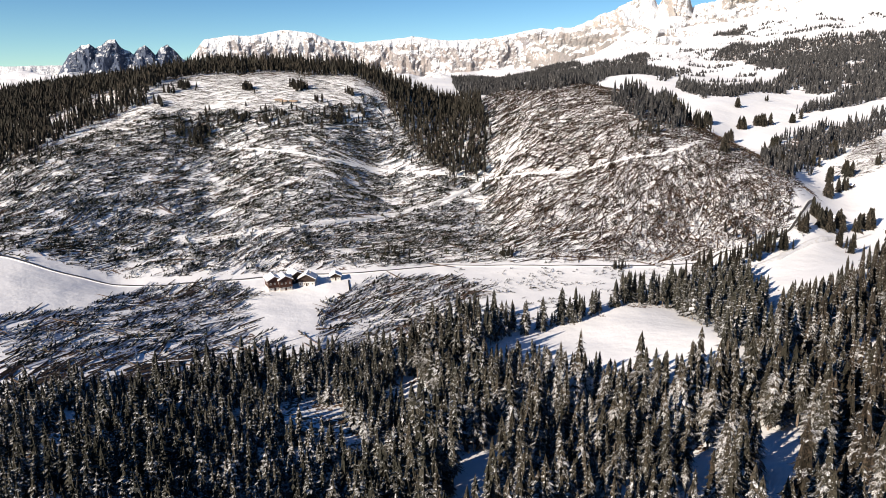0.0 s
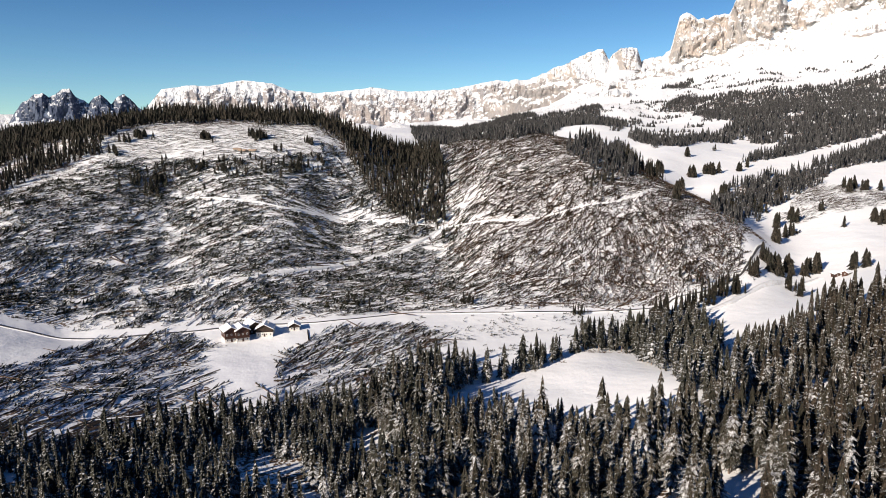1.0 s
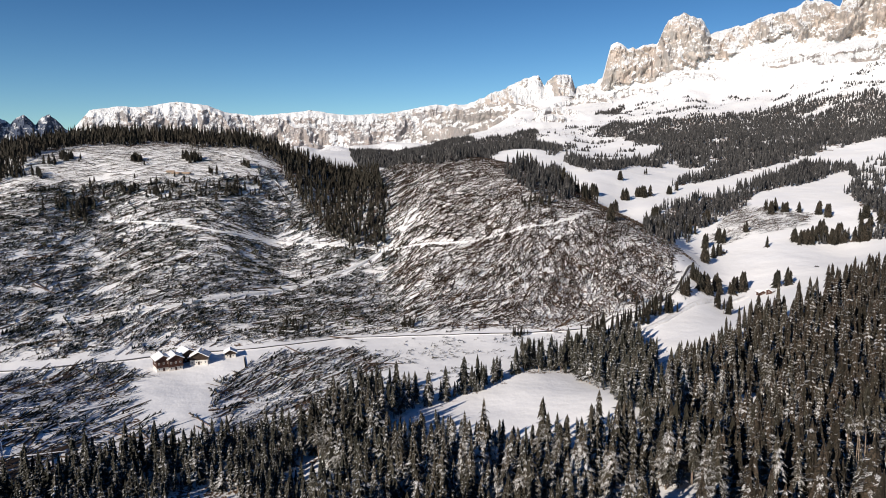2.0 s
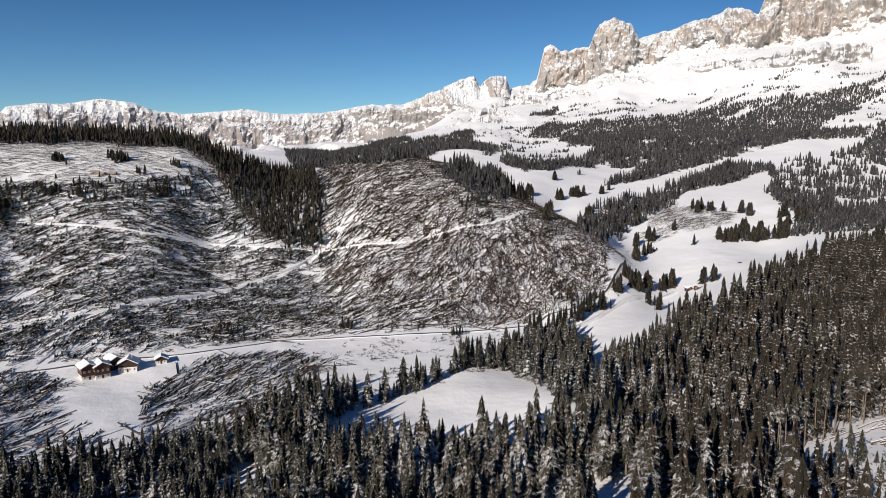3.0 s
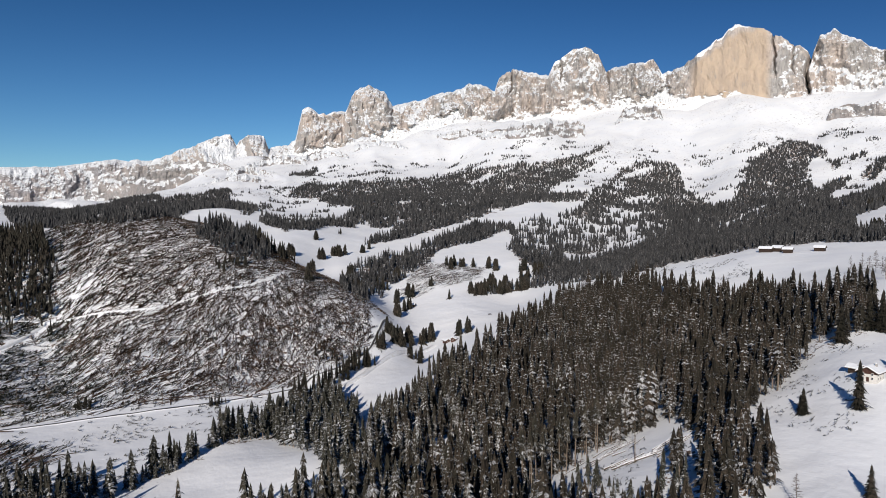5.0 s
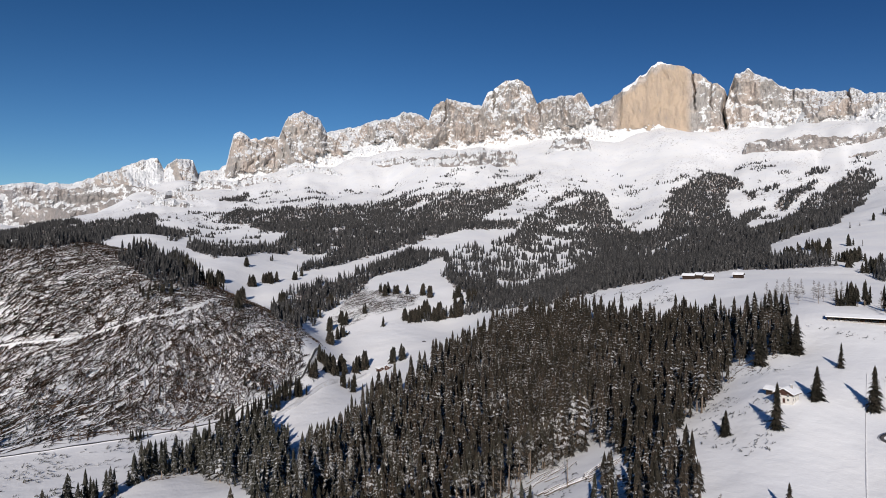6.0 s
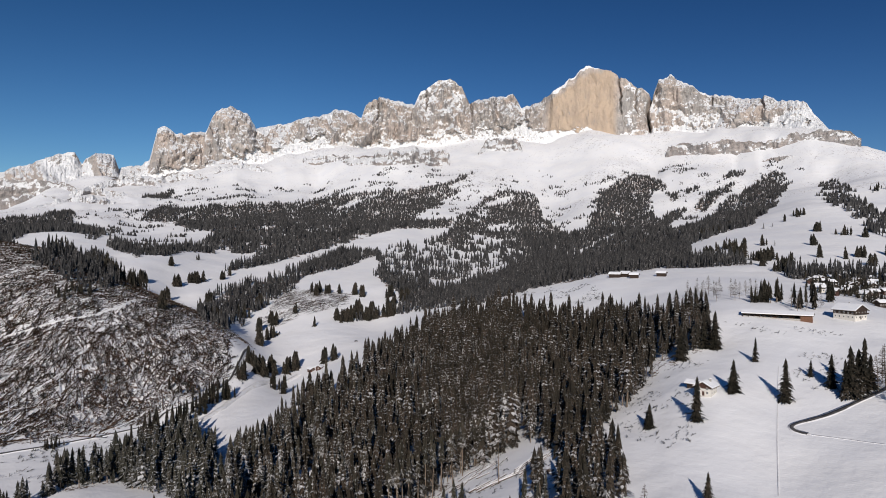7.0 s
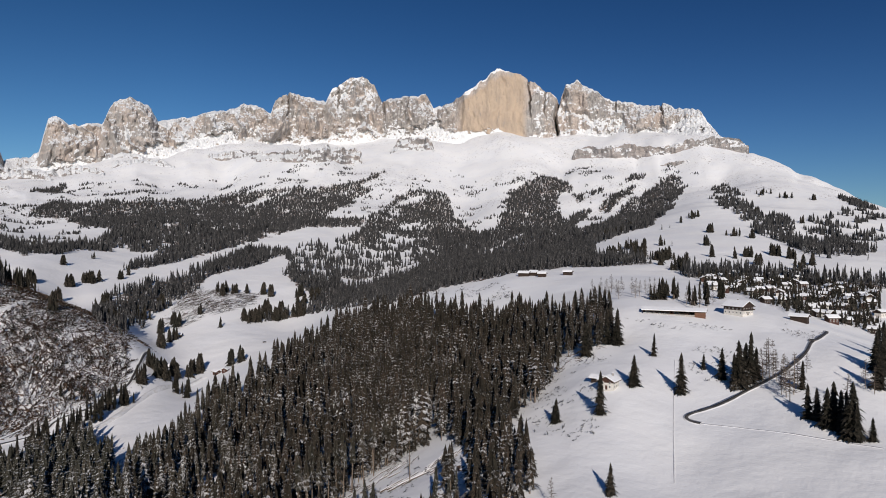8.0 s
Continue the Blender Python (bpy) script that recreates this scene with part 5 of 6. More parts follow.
x, y = sown((MEADOW_THROW,), 5.2, rng, (), -0.1, 20)
thrown("meadow_timber", fallen_shapes[1:2] + trunk_shapes, x, y, rng.uniform(8, 22, len(x)), 78 + rng.normal(0, 18, len(x)), rng, [BROWN_FALLEN, LOG], "fallen brown trunks in rows on the valley meadow", 0.8)
x, y = sown(THROWN_WOOD[:1], 15.0, rng, (), 0.15, 40)
ok = in_view(x, y, -36, 31) & ~lines_near(ROADS, x, y, 9)
x, y = x[ok], y[ok]
planted("standing_snags", [bough_shape(4, 3, k, spread=w, bare=b, folded=False, thick=0.016) for k, b, w in ((81, 0.3, 0.08), (82, 0.5, 0.05), (83, 0.15, 0.11))], x, y, rng.uniform(4, 13, len(x)), rng, [BROWN_FALLEN, BARK], "broken stumps and lone small spruces left standing in the windthrow")


# ---- tracks and roads ----
def ribbon(name, line, wide, mat, label, rise=0.5, category="road", crown=0.12, drape=False):
    p = np.array(line, float)
    s = np.concatenate([[0], np.cumsum(np.hypot(*np.diff(p, axis=0).T))])
    t = np.arange(0, s[-1], 2.5)
    cx, cy = np.interp(t, s, p[:, 0]), np.interp(t, s, p[:, 1])
    for _ in range(6):
        cx[1:-1], cy[1:-1] = (cx[:-2] + 2 * cx[1:-1] + cx[2:]) / 4, (cy[:-2] + 2 * cy[1:-1] + cy[2:]) / 4
    tx, ty = np.gradient(cx), np.gradient(cy)
    k = np.hypot(tx, ty) + 1e-9
    nx, ny = -ty / k, tx / k
    h = np.maximum(ground(cx + nx * wide * 0.4, cy + ny * wide * 0.4), ground(cx - nx * wide * 0.4, cy - ny * wide * 0.4))
    for _ in range(8):
        h[1:-1] = (h[:-2] + 2 * h[1:-1] + h[2:]) / 4
    V = []
    for off, dz in ((-0.62, -3.0), (-0.5, 0.0), (0.0, crown), (0.5, 0.0), (0.62, -3.0)):
        w = wide * off * (1 + 0.28 * rough(t / 14, 5.0 + off, 0.0, 3))
        if drape:
            h = ground(cx + nx * w, cy + ny * w)
        V.append(np.stack([cx + nx * w, cy + ny * w, h + rise + dz], -1))
    V = np.stack(V, 1)
    n = len(cx)
    i, j = np.meshgrid(np.arange(n - 1), np.arange(4), indexing="ij")
    q = np.stack([i * 5 + j, i * 5 + j + 1, (i + 1) * 5 + j + 1, (i + 1) * 5 + j], -1).reshape(-1, 4)
    return tagged(joined(name, V.reshape(-1, 3), q[:, ::-1], [mat], smooth=True), label, category, kind="structure")


def plain(name, base, spots, scale, rough_=0.85):
    m, ns, ls, b = material(name, rough_)
    n = grain(ns, ls, scale, 4)
    ls.new(mix(ns, ls, ramp(ns, ls, n, 0.35, 0.7), base, spots), b.inputs["Base Color"])
    return m


TRACK_SNOW = plain("packed_snow", (0.82, 0.83, 0.85), (0.70, 0.69, 0.67), 0.4)
TRODDEN = plain("trodden_snow", (0.80, 0.80, 0.81), (0.66, 0.65, 0.64), 0.5)
WET_ROAD = plain("wet_asphalt", (0.045, 0.043, 0.041), (0.12, 0.112, 0.108), 0.3, 0.6)
ribbon("track", UPPER_TRACK, 3.8, TRACK_SNOW, "snow-covered forest track across the windthrow slope")
ribbon("track", LOWER_TRACK, 4.6, TRACK_SNOW, "snow-covered forest track climbing the windthrow slope")
ribbon("road", VALLEY_ROAD, 3.6, TRACK_SNOW, "snowy valley road at the foot of the slope", 0.3, drape=True)
ribbon("road", VALLEY_ROAD, 1.7, WET_ROAD, "dark cleared lane of the valley road", 0.5, drape=True)
ribbon("track", STREAM_TRACK, 5.0, TRACK_SNOW, "packed snow track along the stream")
ribbon("track", MEADOW_ROAD, 3.6, TRODDEN, "trodden snow verge beside the cleared meadow road", 0.08, "verge", 0.03, True)
ribbon("road", MEADOW_ROAD, 1.9, WET_ROAD, "narrow dark cleared road across the snow meadow", 0.15, "road", 0.05, True)
ribbon("footpath", FIELD_PATH, 0.9, TRODDEN, "trodden footpath across the snow meadow", 0.1, "path", 0.0, True)
# a thin straight strip, slightly greyer than the snow around it
ribbon("footpath", SLOPE_LINE, 0.45, TRODDEN, "straight narrow strip of greyer snow down the meadow", 0.1, "path", 0.0, True)


# ---- single trees ----
def tree_thing(name, shape, label, group="", mats=None):
    """A tree of its own, 1 high: an Empty at its foot with trunk and crown."""
    V, F, M = shape
    top = new(name)
    for pname, k in (("trunk", 1), ("crown", 0)):
        f = F[M == k]
        used = np.unique(f)
        remap = np.zeros(len(V), int)
        remap[used] = np.arange(len(used))
        ob = joined(pname, V[used], remap[f], [(mats or (SPRUCE, BARK))[k]])
        ob.parent = top
    return tagged(top, label, "tree", group)


def set_tree(first, taken, place, height, slim, rng):
    x, y = place
    m = pose(x, y, float(ground(x, y)) - 0.2, rng.normal(0, 1), rng.normal(0, 1), rng.uniform(0, 360))
    ob = first if not taken else copy_thing(first, m)
    ob.matrix_basis = m
    ob.scale = (height * slim, height * slim, height)
    return ob


rng = np.random.default_rng(9)
LABELS = ("tall snow-dusted spruce with a full crown", "tall spruce with snow on its hanging boughs", "slender spruce with a bare lower trunk",
          "snow-dusted spruce among dense wood", "tall spruce with a long bare trunk and a short crown")
stock = [tree_thing("spruce", s, l, "spruces on the slope") for s, l in zip(near_shapes, LABELS)]
stock += [tree_thing("spruce", s, "dark young spruce with little snow in dense wood", "spruces on the slope", (YOUNG_SPRUCE, BARK)) for s in mid_shapes]
stock += [tree_thing("spruce", s, "dark spruce with a little snow on its boughs", "spruces on the slope", (SPUR_SPRUCE, BARK)) for s in near_shapes[:3]]
taken = [False] * 12
for px, py, h in zip(*front_trees):
    k = int(rng.integers(5, 9)) if math.atan2(px, py) + rng.normal(0, 0.07) < radians(0.5) else int(rng.integers(9, 12)) if math.atan2(px, py) > radians(43) else int(rng.integers(0, 5))
    set_tree(stock[k], taken[k], (px, py), h, rng.uniform(1.05, 1.5), rng)
    taken[k] = True

# dark spruces standing alone on the snow meadow: foot and height
lone = [bough_shape(20, 9, k, spread=w, bare=0.04, core=9) for k, w in ((51, 0.17), (52, 0.15), (53, 0.19))]
lone_stock = [tree_thing("spruce", s, "dark bushy spruce standing on the open snow meadow", "spruces on the meadow", (DARK_SPRUCE, BARK)) for s in lone]
taken = [False] * 3
MEADOW_EDGE_TREES = (
    ((230.4, 102.0), 12), ((296.6, 136.6), 21), ((335.9, 135.8), 16), ((343.7, 114.5), 21), ((390.1, 146.2), 14), ((373.7, 103.2), 17), ((365.6, 92.2), 25), ((374.1, 89.4), 27),
    ((338.4, 53.2), 15), ((329.7, 48.2), 18), ((329.1, 42.5), 18), ((321.8, 37.9), 24), ((322.5, 30.7), 10), ((408.4, 183.3), 24), ((409.3, 176.8), 24), ((383.8, 186.6), 22),
    ((374.4, 65.4), 15), ((290.5, 157.6), 8), ((390.8, 35.0), 20), ((411.8, 35.2), 22))
MEADOW_TREES = (
    ((421.5, 39.1), 20), ((446.1, 37.4), 23), ((479.1, 42.8), 18), ((476.8, 234.8), 22), ((475.8, 227.2), 19), ((476.9, 220.0), 20), ((478.4, 241.2), 21), ((479.6, 214.0), 15),
    ((522.2, 376.5), 20), ((383.2, 115.7), 9), ((287.6, 154.7), 12), ((363.5, 94.3), 19), ((375.0, 92.3), 21), ((382.3, 88.6), 17), ((339.2, 56.9), 16), ((332.7, 45.9), 20),
    ((325.4, 40.0), 19), ((319.4, 35.9), 17), ((332.7, 136.0), 11))
for n, (place, h) in enumerate(MEADOW_EDGE_TREES + MEADOW_TREES):
    k = n % 3
    set_tree(lone_stock[k], taken[k], place, h, rng.uniform(1.25, 1.6), rng)
    taken[k] = True


def larch_shape(seed):
    """A leafless larch, 1 high: trunk and thin upswept branches."""
    rng = np.random.default_rng(seed)
    V, F, M = [], [], []

    def stick(a, b, wa, wb, kind):
        a, b = np.array(a), np.array(b)
        d = b - a
        s = np.cross(d, (0.3, 0.2, 1.0) if abs(d[2]) < 0.9 * np.linalg.norm(d) else (1.0, 0.2, 0.0))
        s /= np.linalg.norm(s)
        u = np.cross(d, s)
        u /= np.linalg.norm(u)
        k = len(V)
        for p, w in ((a, wa), (b, wb)):
            for i in range(3):
                V.append(tuple(p + w * (math.cos(2.094 * i) * s + math.sin(2.094 * i) * u)))
        for i in range(3):
            j = (i + 1) % 3
            F.extend([(k + i, k + j, k + 3 + j), (k + i, k + 3 + j, k + 3 + i)])
            M.extend([kind, kind])

    stick((0, 0, -0.03), (0.01, 0, 0.55), 0.011, 0.007, 1)
    stick((0.01, 0, 0.55), (0, 0, 1), 0.007, 0.001, 1)
    for i in range(70):
        z = rng.uniform(0.18, 0.97)
        a, q = rng.uniform(0, 6.28), (1 - z) * 0.2 * rng.uniform(0.6, 1.2) + 0.03
        tip = (q * math.cos(a), q * math.sin(a), z + q * rng.uniform(-0.15, 0.35))
        stick((0, 0, z), tip, 0.0055, 0.0025, 0)
        for e in (0.45, 0.75):
            b = a + rng.uniform(-0.9, 0.9)
            p = (tip[0] * e, tip[1] * e, z + (tip[2] - z) * e)
            stick(p, (p[0] + 0.35 * q * math.cos(b), p[1] + 0.35 * q * math.sin(b), p[2] + rng.uniform(-0.03, 0.03)), 0.004, 0.002, 0)
    return np.array(V), np.array(F), np.array(M)


TWIGS = bark("larch_twigs", (0.075, 0.058, 0.046), (0.13, 0.104, 0.082))
larch_stock = [tree_thing("larch", larch_shape(k), "bare leafless larch on the snow meadow", "larches", (TWIGS, BARK)) for k in (61, 62)]
taken = [False] * 2
ROADSIDE_LARCHES = (
    ((383.7, 82.3), 22), ((378.4, 84.4), 18), ((387.1, 81.4), 20), ((361.4, 70.0), 22), ((366.4, 67.7), 21), ((374.1, 67.3), 17), ((363.9, 72.7), 15), ((397.9, 67.4), 13),
    ((471.1, 227.3), 17), ((539.5, 243.8), 17), ((518.3, 223.1), 16), ((525.5, 211.8), 17), ((527.3, 201.0), 18), ((537.2, 213.2), 14), ((520.3, 241.0), 15), ((508.5, 161.8), 16),
    ((381.5, 35.8), 14), ((572.3, 271.8), 15))
TERRACE_LARCHES = (
    ((573.4, 263.5), 16), ((572.5, 253.3), 17), ((553.8, 240.9), 14), ((562.5, 239.0), 16), ((554.4, 227.0), 15), ((572.1, 222.0), 13), ((558.9, 209.1), 15), ((553.8, 202.5), 14),
    ((521.7, 170.3), 15), ((518.2, 159.5), 13), ((540.0, 156.1), 13), ((389.5, 85.2), 19), ((381.3, 78.6), 17), ((356.0, 67.4), 20), ((368.5, 72.4), 18), ((359.6, 44.2), 16),
    ((387.2, 40.1), 15), ((208.3, 113.8), 12))
for n, (place, h) in enumerate(ROADSIDE_LARCHES + TERRACE_LARCHES):
    k = n % 2
    set_tree(larch_stock[k], taken[k], place, h, rng.uniform(0.9, 1.2), rng)
    taken[k] = True


# ---- buildings ----
PLASTER = plain("white_plaster", (0.66, 0.63, 0.58), (0.54, 0.51, 0.47), 0.8)
DARK_WOOD = plain("dark_stained_wood", (0.028, 0.019, 0.015), (0.055, 0.034, 0.025), 1.6)
RED_WOOD = plain("red_brown_wood", (0.052, 0.024, 0.018), (0.085, 0.040, 0.029), 1.6)
WARM_WOOD = plain("warm_larch_wood", (0.17, 0.085, 0.052), (0.11, 0.058, 0.036), 1.6)
ROOF_SNOW = plain("roof_snow", (0.86, 0.87, 0.88), (0.80, 0.81, 0.84), 0.3)
TILES = plain("roof_boards", (0.10, 0.075, 0.06), (0.16, 0.12, 0.09), 1.2)
PANE = plain("window_glass", (0.03, 0.035, 0.045), (0.05, 0.055, 0.065), 0.5, 0.08)
FRAME = plain("window_frame_paint", (0.72, 0.70, 0.66), (0.60, 0.58, 0.55), 2.0)
STONE = plain("chimney_stone", (0.40, 0.38, 0.35), (0.28, 0.26, 0.24), 1.5)
METAL = plain("dark_metal", (0.05, 0.05, 0.055), (0.09, 0.09, 0.095), 2.0, 0.45)


def box(bm, x0, x1, y0, y1, z0, z1, bevel=0.0):
    vs = [bm.verts.new((x, y, z)) for z in (z0, z1) for y in (y0, y1) for x in (x0, x1)]
    fs = [bm.faces.new([vs[i] for i in q]) for q in ((0, 2, 3, 1), (4, 5, 7, 6), (0, 1, 5, 4), (1, 3, 7, 5), (3, 2, 6, 7), (2, 0, 4, 6))]
    if bevel:
        bmesh.ops.bevel(bm, geom=list({e for f in fs for e in f.edges}), offset=bevel, segments=1, affect="EDGES")


def boxed(*dims, bevel=0.0):
    bm = bmesh.new()
    box(bm, *dims, bevel=bevel)
    return bm


def gabled(w, d, z0, z1, rise):
    """A body with a gable at both ends, ridge along y."""
    bm = bmesh.new()
    sec = [(-w / 2, z0), (w / 2, z0), (w / 2, z1), (0, z1 + rise), (-w / 2, z1)]
    a = [bm.verts.new((x, -d / 2, z)) for x, z in sec]
    b = [bm.verts.new((x, d / 2, z)) for x, z in sec]
    bm.faces.new(a), bm.faces.new(b[::-1])
    for i in range(5):
        j = (i + 1) % 5
        bm.faces.new((a[j], a[i], b[i], b[j]))
    return bm


def roof_shell(w, d, z1, rise, over, thick, lift, trim=0.0):
    """Both slopes of a roof as one slab."""
    bm = bmesh.new()
    k = rise / (w / 2)
    e = over - trim
    sec = [(-w / 2 - e, z1 - k * e), (0, z1 + rise), (w / 2 + e, z1 - k * e)]
    sec = [(x, z + lift) for x, z in sec] + [(x, z + lift + thick) for x, z in sec[::-1]]
    y = d / 2 + e
    a = [bm.verts.new((x, -y, z)) for x, z in sec]
    b = [bm.verts.new((x, y, z)) for x, z in sec]
    for ring in (a, b[::-1]):
        bm.faces.new((ring[0], ring[1], ring[4], ring[5]) if ring is a else (ring[5], ring[4], ring[1], ring[0])[::-1])
        bm.faces.new((ring[1], ring[2], ring[3], ring[4]) if ring is a else (ring[4], ring[3], ring[2], ring[1])[::-1])
    for i in range(6):
        j = (i + 1) % 6
        bm.faces.new((a[j], a[i], b[i], b[j]))
    bmesh.ops.recalc_face_normals(bm, faces=bm.faces)
    return bm


def house(name, place, turn, w, d, low, high, label, lower=None, upper=None, rows=2, cols=3, balcony=True, side_cols=3, rise=None, chimney=True, group="", snow=0.45, category="house"):
    """A gabled house: plastered lower storey, timber upper one, snowy roof, windows on front and both sides. Its front faces -y before the turn."""
    top = new(name)
    lower, upper = lower or PLASTER, upper or DARK_WOOD
    rise = rise or w * 0.27
    part("wall", boxed(-w / 2, w / 2, -d / 2, d / 2, -2.5, low), lower, top)
    part("upper_wall", gabled(w + 0.12, d + 0.12, low, high, rise), upper, top)
    part("roof", roof_shell(w + 0.12, d + 0.12, high, rise, 1.1, 0.22, 0.03), TILES, top)
    if snow:
        part("roof_snow", roof_shell(w + 0.12, d + 0.12, high, rise, 1.1, snow, 0.262, 0.12), ROOF_SNOW, top, "thick white snow on the roof")
    levels = [0.9 + i * (high - 0.6) / rows for i in range(rows)]
    for z in levels:
        out = 0.07 if z + 1.2 > low else 0.0
        for side, n, span in (("f", cols, w), ("l", side_cols, d), ("r", side_cols, d)):
            for i in range(n):
                p = (i + 0.5) / n * span - span / 2
                ww, hh = 0.95, 1.25
                frame_bm, pane_bm = bmesh.new(), bmesh.new()
                for bm, g, t in ((frame_bm, 0.0, 0.05), (pane_bm, 0.14, 0.07)):
                    if side == "f":
                        box(bm, p - ww / 2 + g, p + ww / 2 - g, -d / 2 - out - t, -d / 2 - out + 0.03, z + g, z + hh - g)
                    else:
                        sx = 1 if side == "r" else -1
                        xa, xb = sx * (w / 2 + out + t), sx * (w / 2 + out - 0.03)
                        box(bm, min(xa, xb), max(xa, xb), p - ww / 2 + g, p + ww / 2 - g, z + g, z + hh - g)
                win = part("window", frame_bm, FRAME, top)
                part("pane", pane_bm, PANE, win)
    door = part("door", boxed(-0.55, 0.55, -d / 2 - 0.1, -d / 2 + 0.03, 0.0, 2.05), upper, top)
    part("door_handle", boxed(0.35, 0.47, -d / 2 - 0.16, -d / 2 - 0.1, 1.0, 1.05), METAL, door)
    if balcony:
        z = low + 0.05
        b = part("balcony", boxed(-w / 2 - 0.3, w / 2 + 0.3, -d / 2 - 1.3, -d / 2 - 0.07, z, z + 0.16), upper, top)
        bm = bmesh.new()
        for i in range(9):
            q = -w / 2 - 0.25 + i * (w + 0.4) / 8
            box(bm, q, q + 0.1, -d / 2 - 1.28, -d / 2 - 1.18, z + 0.16, z + 1.0)
        box(bm, -w / 2 - 0.3, w / 2 + 0.3, -d / 2 - 1.3, -d / 2 - 1.2, z + 0.3, z + 0.9)
        part("railing", bm, upper, b)
    if chimney:
        c = part("chimney", boxed(w * 0.15, w * 0.15 + 0.8, d * 0.1, d * 0.1 + 0.8, high, high + rise + 1.3, bevel=0.03), STONE, top)
        part("chimney_cap", boxed(w * 0.15 - 0.1, w * 0.15 + 0.9, d * 0.1 - 0.1, d * 0.1 + 0.9, high + rise + 1.3, high + rise + 1.55), ROOF_SNOW, c)
    x, y = place
    top.matrix_basis = pose(x, y, float(ground(x, y)), 0, 0, turn)
    return tagged(top, label, category, group)


def facing(place, off=0.0):
    """The turn that shows a front to the hovering eye, off degrees aside."""
    return -math.degrees(math.atan2(place[0], place[1])) + off


FARM = ((-116.6, 449.2), (-109.5, 450.9), (-105.0, 465.5), (-94.7, 458.1), (-76.9, 469.0))
house("farmhouse", FARM[0], facing(FARM[0], 12), 8.5, 11, 2.6, 7.6, "dark timber farmhouse on white ground storey by the valley road", upper=RED_WOOD, rows=2, cols=3)
house("farmhouse", FARM[1], facing(FARM[1], 12), 8.5, 11, 2.6, 7.6, "dark timber farmhouse with snowy roof beside its twin", upper=RED_WOOD, rows=2, cols=3)
house("barn", FARM[2], facing(FARM[2], 20), 9, 10, 1.5, 5.5, "dark weathered timber barn behind the farmhouses", lower=DARK_WOOD, rows=1, cols=2, balcony=False, chimney=False, category="barn")
house("chalet", FARM[3], facing(FARM[3], -10), 11, 9, 3.0, 5.2, "white plastered chalet with dark timber gable beside the farmhouses", rows=1, cols=4, balcony=False)
house("cabin", FARM[4], facing(FARM[4], 0), 7, 6, 2.0, 3.2, "small dark timber cabin under snow by the road", rows=1, cols=2, balcony=False, chimney=False, category="cabin")
CHALET = (325.7, 145.1)
house("chalet", CHALET, facing(CHALET, -20), 7.4, 8.0, 3.4, 4.4, "small white chalet with dark wooden gable on the snow meadow", upper=RED_WOOD, rows=2, cols=2, balcony=False)
LEAN_TO = (337, 157)
house("woodshed", LEAN_TO, facing(LEAN_TO, 60), 3.6, 5.0, 0.6, 1.9, "low dark timber woodshed under snow beside the small chalet", lower=DARK_WOOD, rows=0, balcony=False, chimney=False, category="shed")
INN = (511.0, 130.2)
house("guesthouse", INN, facing(INN, 55), 12, 15, 3.2, 6.0, "large white guesthouse with timber gable and balconies above the meadow", upper=DARK_WOOD, rows=2, cols=4, side_cols=5)
def open_barn(place, turn, long, deep, label):
    """A long low barn, open in front between posts, with a larch-clad gable room at one end; the front faces -y before the turn."""
    top = new("long_barn")
    h, k = 2.6, 0.30
    half, room = long / 2, 7.0
    part("back_wall", boxed(-half, half, deep / 2 - 0.2, deep / 2, -2.0, h), DARK_WOOD, top)
    part("end_wall", boxed(-half, -half + 0.2, -deep / 2, deep / 2 - 0.2, -2.0, h), DARK_WOOD, top)
    part("plinth", boxed(-half + 0.2, half - room, -deep / 2 + 0.1, -deep / 2 + 0.4, -2.0, 0.5), STONE, top)
    for i in range(11):
        x = -half + 0.3 + i * (long - room - 0.6) / 10
        part("post", boxed(x - 0.13, x + 0.13, -deep / 2, -deep / 2 + 0.26, 0.5, h), DARK_WOOD, top)
    part("eave_beam", boxed(-half, half - room, -deep / 2 - 0.02, -deep / 2 + 0.24, h, h + 0.3), DARK_WOOD, top)
    # hay and stores seen in the bays
    for i in (1, 2, 5, 8):
        x = -half + 0.3 + (i + 0.5) * (long - room - 0.6) / 10
        part("hay_stack", boxed(x - 1.3, x + 1.3, -1.5, 1.5, -0.5, 1.4, bevel=0.2), WARM_WOOD, top)
    gable = part("gable_room", gabled(deep, room, -2.0, h, deep / 2 * k), WARM_WOOD, top, "fresh larch-clad gable room")
    gable.matrix_basis = pose(half - room / 2, 0, 0, 0, 0, 90)
    bm = bmesh.new()
    for y0, y1, z0, z1 in ((-2.6, -1.0, 0.3, 2.2), (1.0, 2.6, 0.9, 2.1)):
        box(bm, half - 0.02, half + 0.05, y0, y1, z0, z1)
    part("white_frame", bm, FRAME, gable).matrix_basis = gable.matrix_basis.inverted()
    roof = part("roof", roof_shell(deep, long, h + 0.3, deep / 2 * k, 1.0, 0.2, 0.02), TILES, top)
    snow = part("roof_snow", roof_shell(deep, long, h + 0.3, deep / 2 * k, 1.0, 0.45, 0.23, 0.12), ROOF_SNOW, top, "thick white snow on the roof")
    roof.matrix_basis = snow.matrix_basis = pose(0, 0, 0, 0, 0, 90)
    x, y = place
    top.matrix_basis = pose(x, y, float(ground(x, y)) - 0.3, 0, 0, turn)
    return tagged(top, label, "barn")


